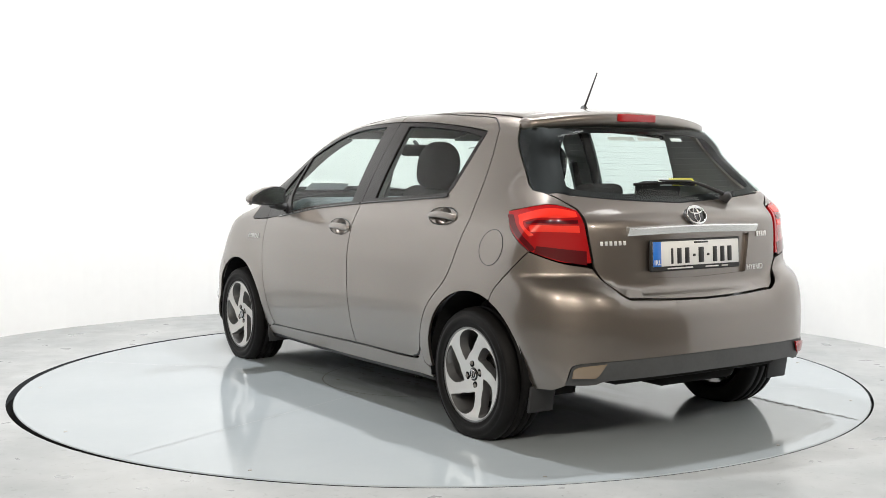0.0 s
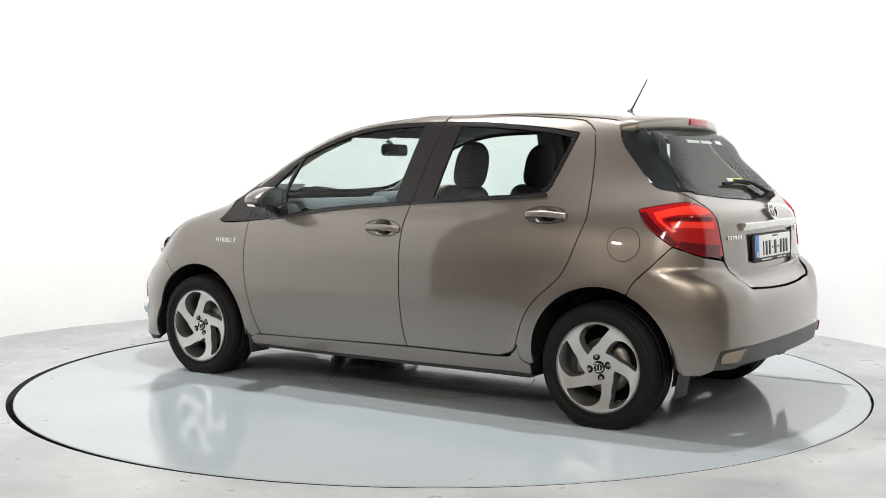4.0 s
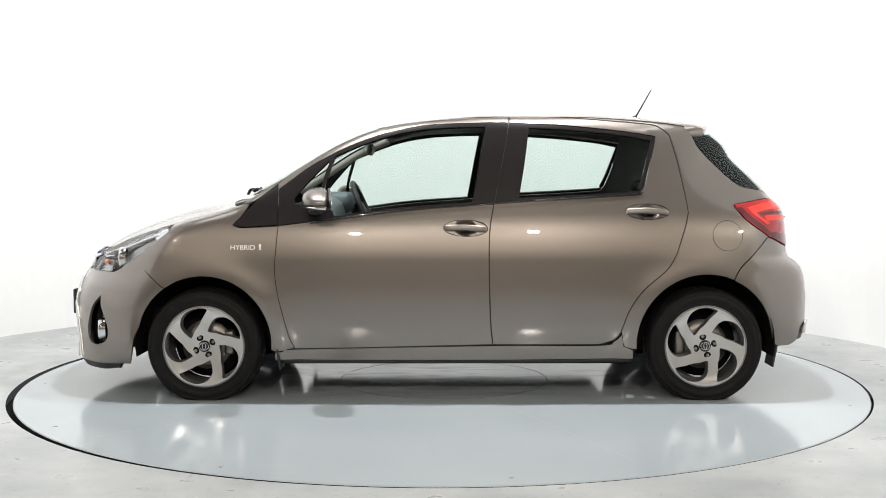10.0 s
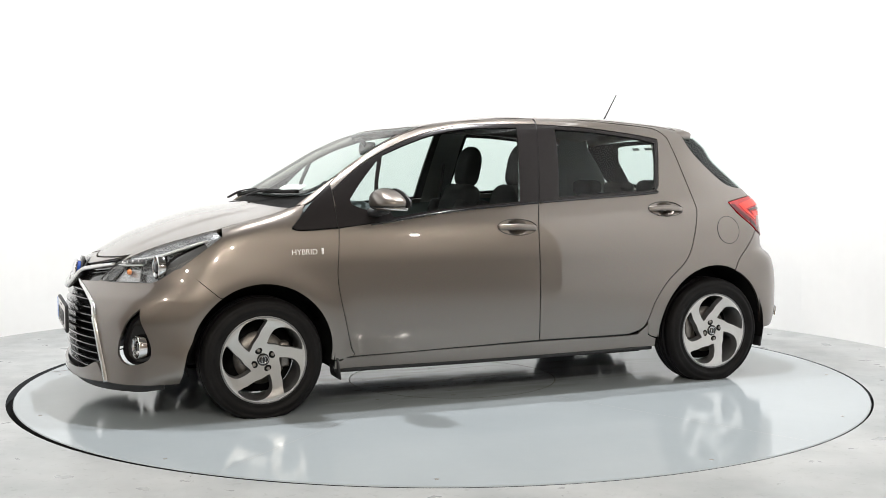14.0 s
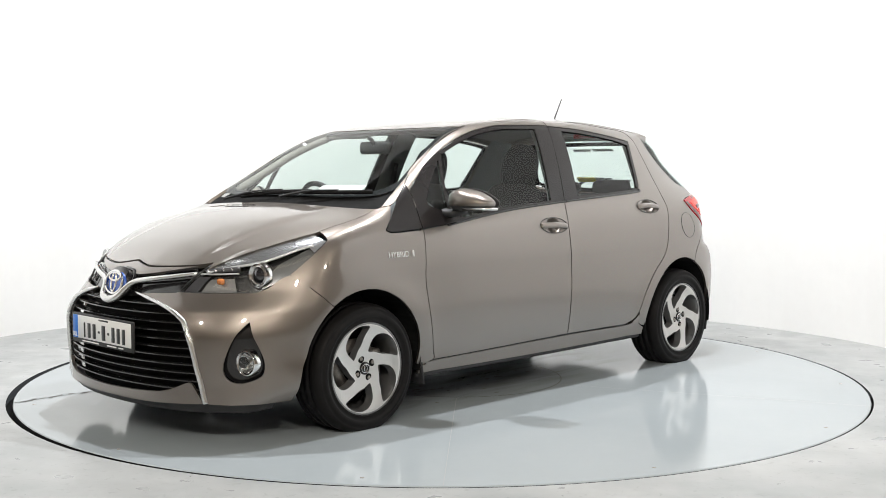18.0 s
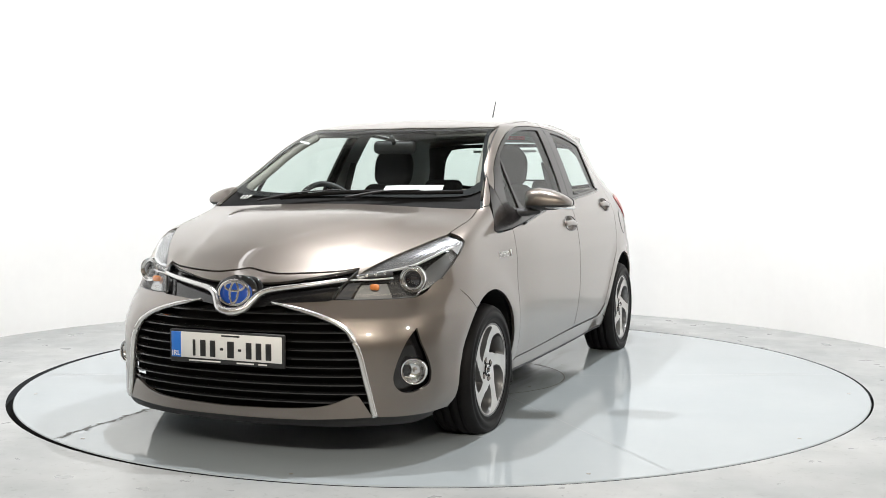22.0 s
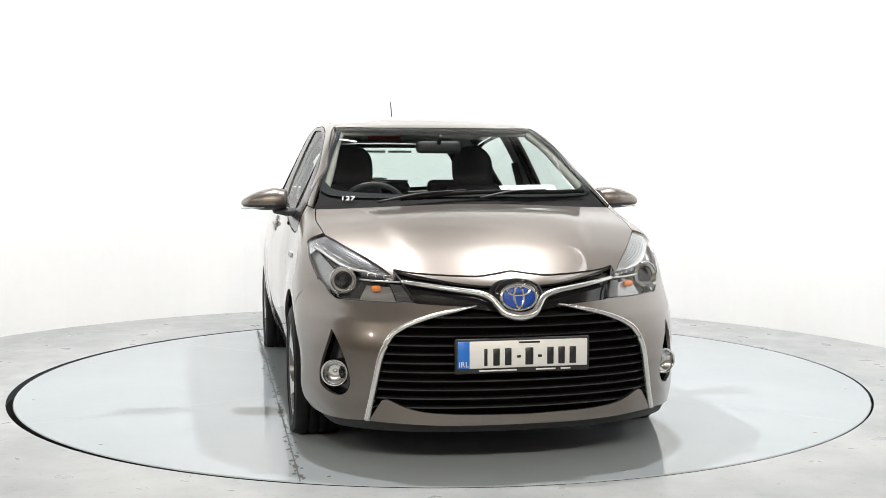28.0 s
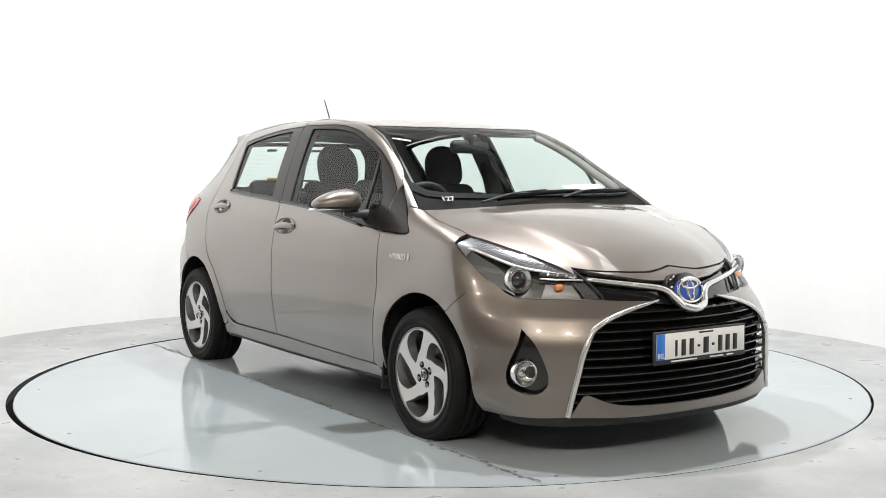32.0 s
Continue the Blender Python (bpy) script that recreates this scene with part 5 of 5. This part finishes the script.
inner_skin("headliner", mirror_y([("t", [(.43, 0), (.41, .3), (.37, .50)]), ("s", [(.45, 1.345), (.25, 1.395), (0, 1.412), (-.5, 1.415), (-.9, 1.392), (-1.15, 1.35)]), ("t", [(-1.2, .485), (-1.22, 0)])]), Around, LINING, .035)
for sd in (1, -1):
    inner_skin("door_card", [("s", [(.80, .88), (.70, .89), (.295, .945), (-.10, .977), (-.304, .99), (-.884, 1.02), (-.97, 1.03)]), ("s", [(-.97, 1.03), (-.90, .72), (-.80, .42)]), ("s", [(-.80, .42), (.80, .42)]), ("s", [(.80, .42), (.80, .88)])], Around, DASH, .07, side=sd)
    inner_skin("pillar_trim", [("s", [(-.19, 1.425), (-.35, 1.425)]), ("s", [(-.35, 1.425), (-.30, .95)]), ("s", [(-.30, .95), (-.12, .95)]), ("s", [(-.12, .95), (-.19, 1.425)])], Around, PILLAR_TRIM, .05, side=sd)
    inner_skin("pillar_trim", [("s", [(-1.03, 1.40), (-1.21, 1.36)]), ("s", [(-1.21, 1.34), (-1.43, 1.075), (-1.5, .85)]), ("s", [(-1.5, .85), (-.95, .85)]), ("s", [(-.96, .98), (-1.03, 1.40)])], Around, PILLAR_TRIM, .035, side=sd)
    part("pillar_trim", tube(on_skin("t", [(.42, .525), (.75, .602), (.98, .665)], 8) * [1, sd, 1] - [.028, sd * .016, .026], .022, n=10), LINING, car)
dash = part("dashboard", rounded_box_geo(.48, 1.36, .34, .07, 4, at=(.86, 0, .80), turn=Euler((0, math.radians(10), 0)).to_matrix()), DASH, car, "blue-grey plastic dashboard")
part("instrument_hood", rounded_box_geo(.22, .36, .12, .05, 4, at=(.70, -.36, .965)), DASH, dash)
part("air_vent", moved(lathe([(.045, -.01), (.045, .012), (.036, .012), (.034, 0), (.0001, .0)], 24), pose(.64, .60, .90, 0, 0, 90)), BLACK_GLOSS, dash)
wheel_m = pose(.53, -.36, .915, 0, -66, 0)
steer = part("steering_wheel", moved(tube([(.18 * math.cos(a), .18 * math.sin(a), 0) for a in np.linspace(0, 2 * math.pi, 41)[:-1]], .015, closed=True, n=10), wheel_m), TRIM, dash)
part("steering_hub", moved(rounded_box_geo(.12, .14, .05, .02, 3, at=(0, 0, -.02)), wheel_m), TRIM, steer)
for a in (0, 180, 270):
    c, s_ = math.cos(math.radians(a)), math.sin(math.radians(a))
    part("steering_spoke", moved(tube([(.04 * s_, .04 * c, -.015), (.175 * s_, .175 * c, -.002)], .014, n=8, squash=.6), wheel_m), TRIM, steer)


def seat(x, y, w, parent, back=.62, rear=False):
    """Car seat: cushion, leaning backrest with bolsters, headrest on two pins."""
    lean = Euler((0, math.radians(-16), 0)).to_matrix()
    def shape(c):
        return (c.x, c.y * (1 - .30 * (c.z > 0)), c.z)
    s0 = part("rear_seat" if rear else "front_seat", rounded_box_geo(.50, w, .18, .06, 4, at=(x + .22, y, .47)), CLOTH, parent, "charcoal cloth seat with a headrest")
    part("backrest", moved(rounded_box_geo(.14, w, back, .06, 4, taper=shape), Matrix.Translation((x - .09, y, .50 + back / 2)) @ lean.to_4x4()), CLOTH, s0)
    for sg in (1, -1):
        part("bolster", moved(rounded_box_geo(.10, .07, back * .75, .035, 3), Matrix.Translation((x - .02, y + sg * w * .40, .48 + back / 2)) @ lean.to_4x4()), CLOTH, s0)
    return s0


def cushion(rx, ry, rz):
    """Soft upright pad, rounder at its top than at its foot."""
    bm = bmesh.new()
    bmesh.ops.create_uvsphere(bm, u_segments=28, v_segments=18, radius=1)
    bm.verts.index_update()
    v = []
    for w in bm.verts:
        x, y, z = w.co
        flare = 1 - .16 * max(0, z) ** 2
        v.append((rx * math.copysign(abs(x) ** .75, x), ry * flare * math.copysign(abs(y) ** .72, y), rz * math.copysign(abs(z) ** (.85 if z > 0 else .5), z)))
    f = [tuple(w.index for w in fc.verts) for fc in bm.faces]
    bm.free()
    return v, f, True


for sy in (.36, -.36):
    s0 = seat(-.10, sy, .48, car, .58)
    hz, hx = 1.175, -.30
    part("headrest", moved(cushion(.055, .122, .125), pose(hx, sy, hz, 0, -12, 0)), CLOTH, s0)
    for sg in (1, -1):
        part("headrest_pin", tube([(hx + .03, sy + sg * .06, 1.05), (hx + .01, sy + sg * .06, 1.16)], .006, n=6), STEEL, s0)
rs = seat(-.98, 0, 1.22, car, .52, True)
for sy in (.38, 0, -.38):
    part("headrest", rounded_box_geo(.10, .26, .10 if sy else .08, .04, 3, at=(-1.14, sy, 1.045)), CLOTH, rs)
part("parcel_shelf", rounded_box_geo(.34, 1.14, .03, .01, 2, at=(-1.40, 0, .99)), TRIM, car)
mir = part("interior_mirror", rounded_box_geo(.035, .24, .068, .025, 3, at=(.47, 0, 1.272)), TRIM, car)
part("mirror_stalk", tube([(.52, 0, 1.325), (.50, 0, 1.315), (.475, 0, 1.285)], .012, n=8), TRIM, mir)
for sy in (.36, -.36):
    part("sun_visor", rounded_box_geo(.14, .34, .016, .007, 2, at=(.31, sy, 1.352), turn=Euler((0, math.radians(14), 0)).to_matrix()), LINING, car)
    part("seat_belt", tube([(-.24, sy * 1.68, 1.20), (-.23, sy * 1.85, .95), (-.22, sy * 1.9, .6)], .022, n=6, squash=.12), TRIM, car)

# ---- notes and stickers on the glass
panel("paper_note", [("t", [(.995, .19), (.955, .475)]), ("t", [(.955, .475), (1.025, .485)]), ("t", [(1.025, .485), (1.062, .195)]), ("t", [(1.062, .195), (.995, .19)])], Around, PAPER, push=-.014, gap=.0, depth=.001, label="white paper notice behind the windscreen")
panel("small_sticker", [("t", [(.545, -.52), (.59, -.442)]), ("t", [(.59, -.442), (.604, -.45)]), ("t", [(.604, -.45), (.558, -.528)]), ("t", [(.558, -.528), (.545, -.52)])], Around, PAPER, screen, push=-.0045, gap=.0, depth=.0005)
nm = normal(on_skin("t", [(1.064, -.548), (1.064, -.548)], 2))[0]
qq = on_skin("t", [(1.064, -.548), (1.064, -.548)], 2)[0]
nn = Vector(nm)
rt = Vector((0, 0, 1)).cross(nn).normalized()
lettering("127", .045, Matrix.Translation(Vector(qq) + nn * .001) @ Matrix((rt, nn.cross(rt), nn)).transposed().to_4x4(), PAPER, screen, "windscreen_marking")
yb = on_tail(-.11, 1.10) @ pose(0, 0, -.012)
part("yellow_sticker", moved(rounded_box_geo(.15, .040, .002, .0006, 1, at=(.02, 0, 0)), yb), YELLOW, rear_pane, "yellow and white dealer sticker inside the rear window")
part("white_sticker", moved(rounded_box_geo(.07, .040, .002, .0006, 1, at=(-.095, 0, 0)), yb), PAPER, rear_pane)
for k in range(2):
    part("text_bar", moved(rounded_box_geo(.12, .006, .001, .0003, 1, at=(.02, .009 - .016 * k, .002)), yb), INK, rear_pane)
tb = on_tail(-.05, 1.292) @ pose(0, 0, -.010)
for k, w in enumerate((.16, .14, .07)):
    part("text_bar", moved(rounded_box_geo(w, .020, .001, .0003, 1, at=(-.16 + .17 * k, 0, 0)), tb), PAPER, rear_pane)


# ---- turntable markings: seams, screws, worn inner plate
def seam(x0, y0, x1, y1, w=.0028, material=None):
    a, b = np.array([x0, y0]), np.array([x1, y1])
    d = (b - a) / np.linalg.norm(b - a)
    nrm = np.array([-d[1], d[0]]) * w / 2
    v = [(*(a + nrm), .0008), (*(a - nrm), .0008), (*(b - nrm), .0008), (*(b + nrm), .0008)]
    part("plate_seam", (v, [(0, 1, 2, 3)]), material or SEAM, table)


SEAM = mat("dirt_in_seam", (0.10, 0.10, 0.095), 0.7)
HAIRLINE = mat("dusty_seam", (0.24, 0.25, 0.25), 0.6)
ring_v = [(.01 + .57 * math.cos(a), -.12 + .57 * math.sin(a), .0008) for a in np.linspace(0, 2 * math.pi, 121)[:-1]]
part("inner_plate_seam", tube(ring_v, .003, closed=True, n=4, squash=.2), SEAM, table)
for a in (112, 292, 45, 225):
    c, s_ = math.cos(math.radians(a)), math.sin(math.radians(a))
    seam(.60 * c, .60 * s_ - .1, 2.262 * c, 2.262 * s_, .0028, HAIRLINE)
for a in range(0, 360, 30):
    c, s_ = math.cos(math.radians(a + 7)), math.sin(math.radians(a + 7))
    part("screw", moved(lathe([(.009, 0), (.008, .0015), (.0001, .0015)], 10), pose(2.17 * c, 2.17 * s_, 0, 90, 0, 0)), STEEL, table)


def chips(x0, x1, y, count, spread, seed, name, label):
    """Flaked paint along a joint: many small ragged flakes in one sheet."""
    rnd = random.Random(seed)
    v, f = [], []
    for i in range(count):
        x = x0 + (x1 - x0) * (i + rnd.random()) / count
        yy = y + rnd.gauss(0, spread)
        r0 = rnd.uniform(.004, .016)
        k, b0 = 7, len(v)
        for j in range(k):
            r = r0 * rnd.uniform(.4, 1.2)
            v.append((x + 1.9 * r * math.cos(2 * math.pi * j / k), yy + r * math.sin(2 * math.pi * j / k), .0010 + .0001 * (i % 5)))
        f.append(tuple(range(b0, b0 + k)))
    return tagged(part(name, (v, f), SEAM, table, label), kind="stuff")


chips(-2.02, 2.02, .955, 130, .012, 3, "flaked_paint", "dark flaked paint along the plate joint")
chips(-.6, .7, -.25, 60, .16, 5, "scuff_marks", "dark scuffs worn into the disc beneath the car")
seam(-2.05, .958, 2.05, .952, .006)


def motions():
    """The turntable and the car on it turn evenly."""
    rows_t, rows_c = [], []
    for i in range(65):
        t = i * .5
        a = TURN_START + TURN_RATE * t
        r = math.radians(a)
        rows_t.append((t, pose(0, 0, 0, 0, 0, a - 180)))
        rows_c.append((t, pose(math.cos(r) * CAR_X - math.sin(r) * CAR_Y, math.sin(r) * CAR_X + math.cos(r) * CAR_Y, 0, 0, 0, a)))
    walk(table, rows_t)
    walk(car, rows_c)


motions()
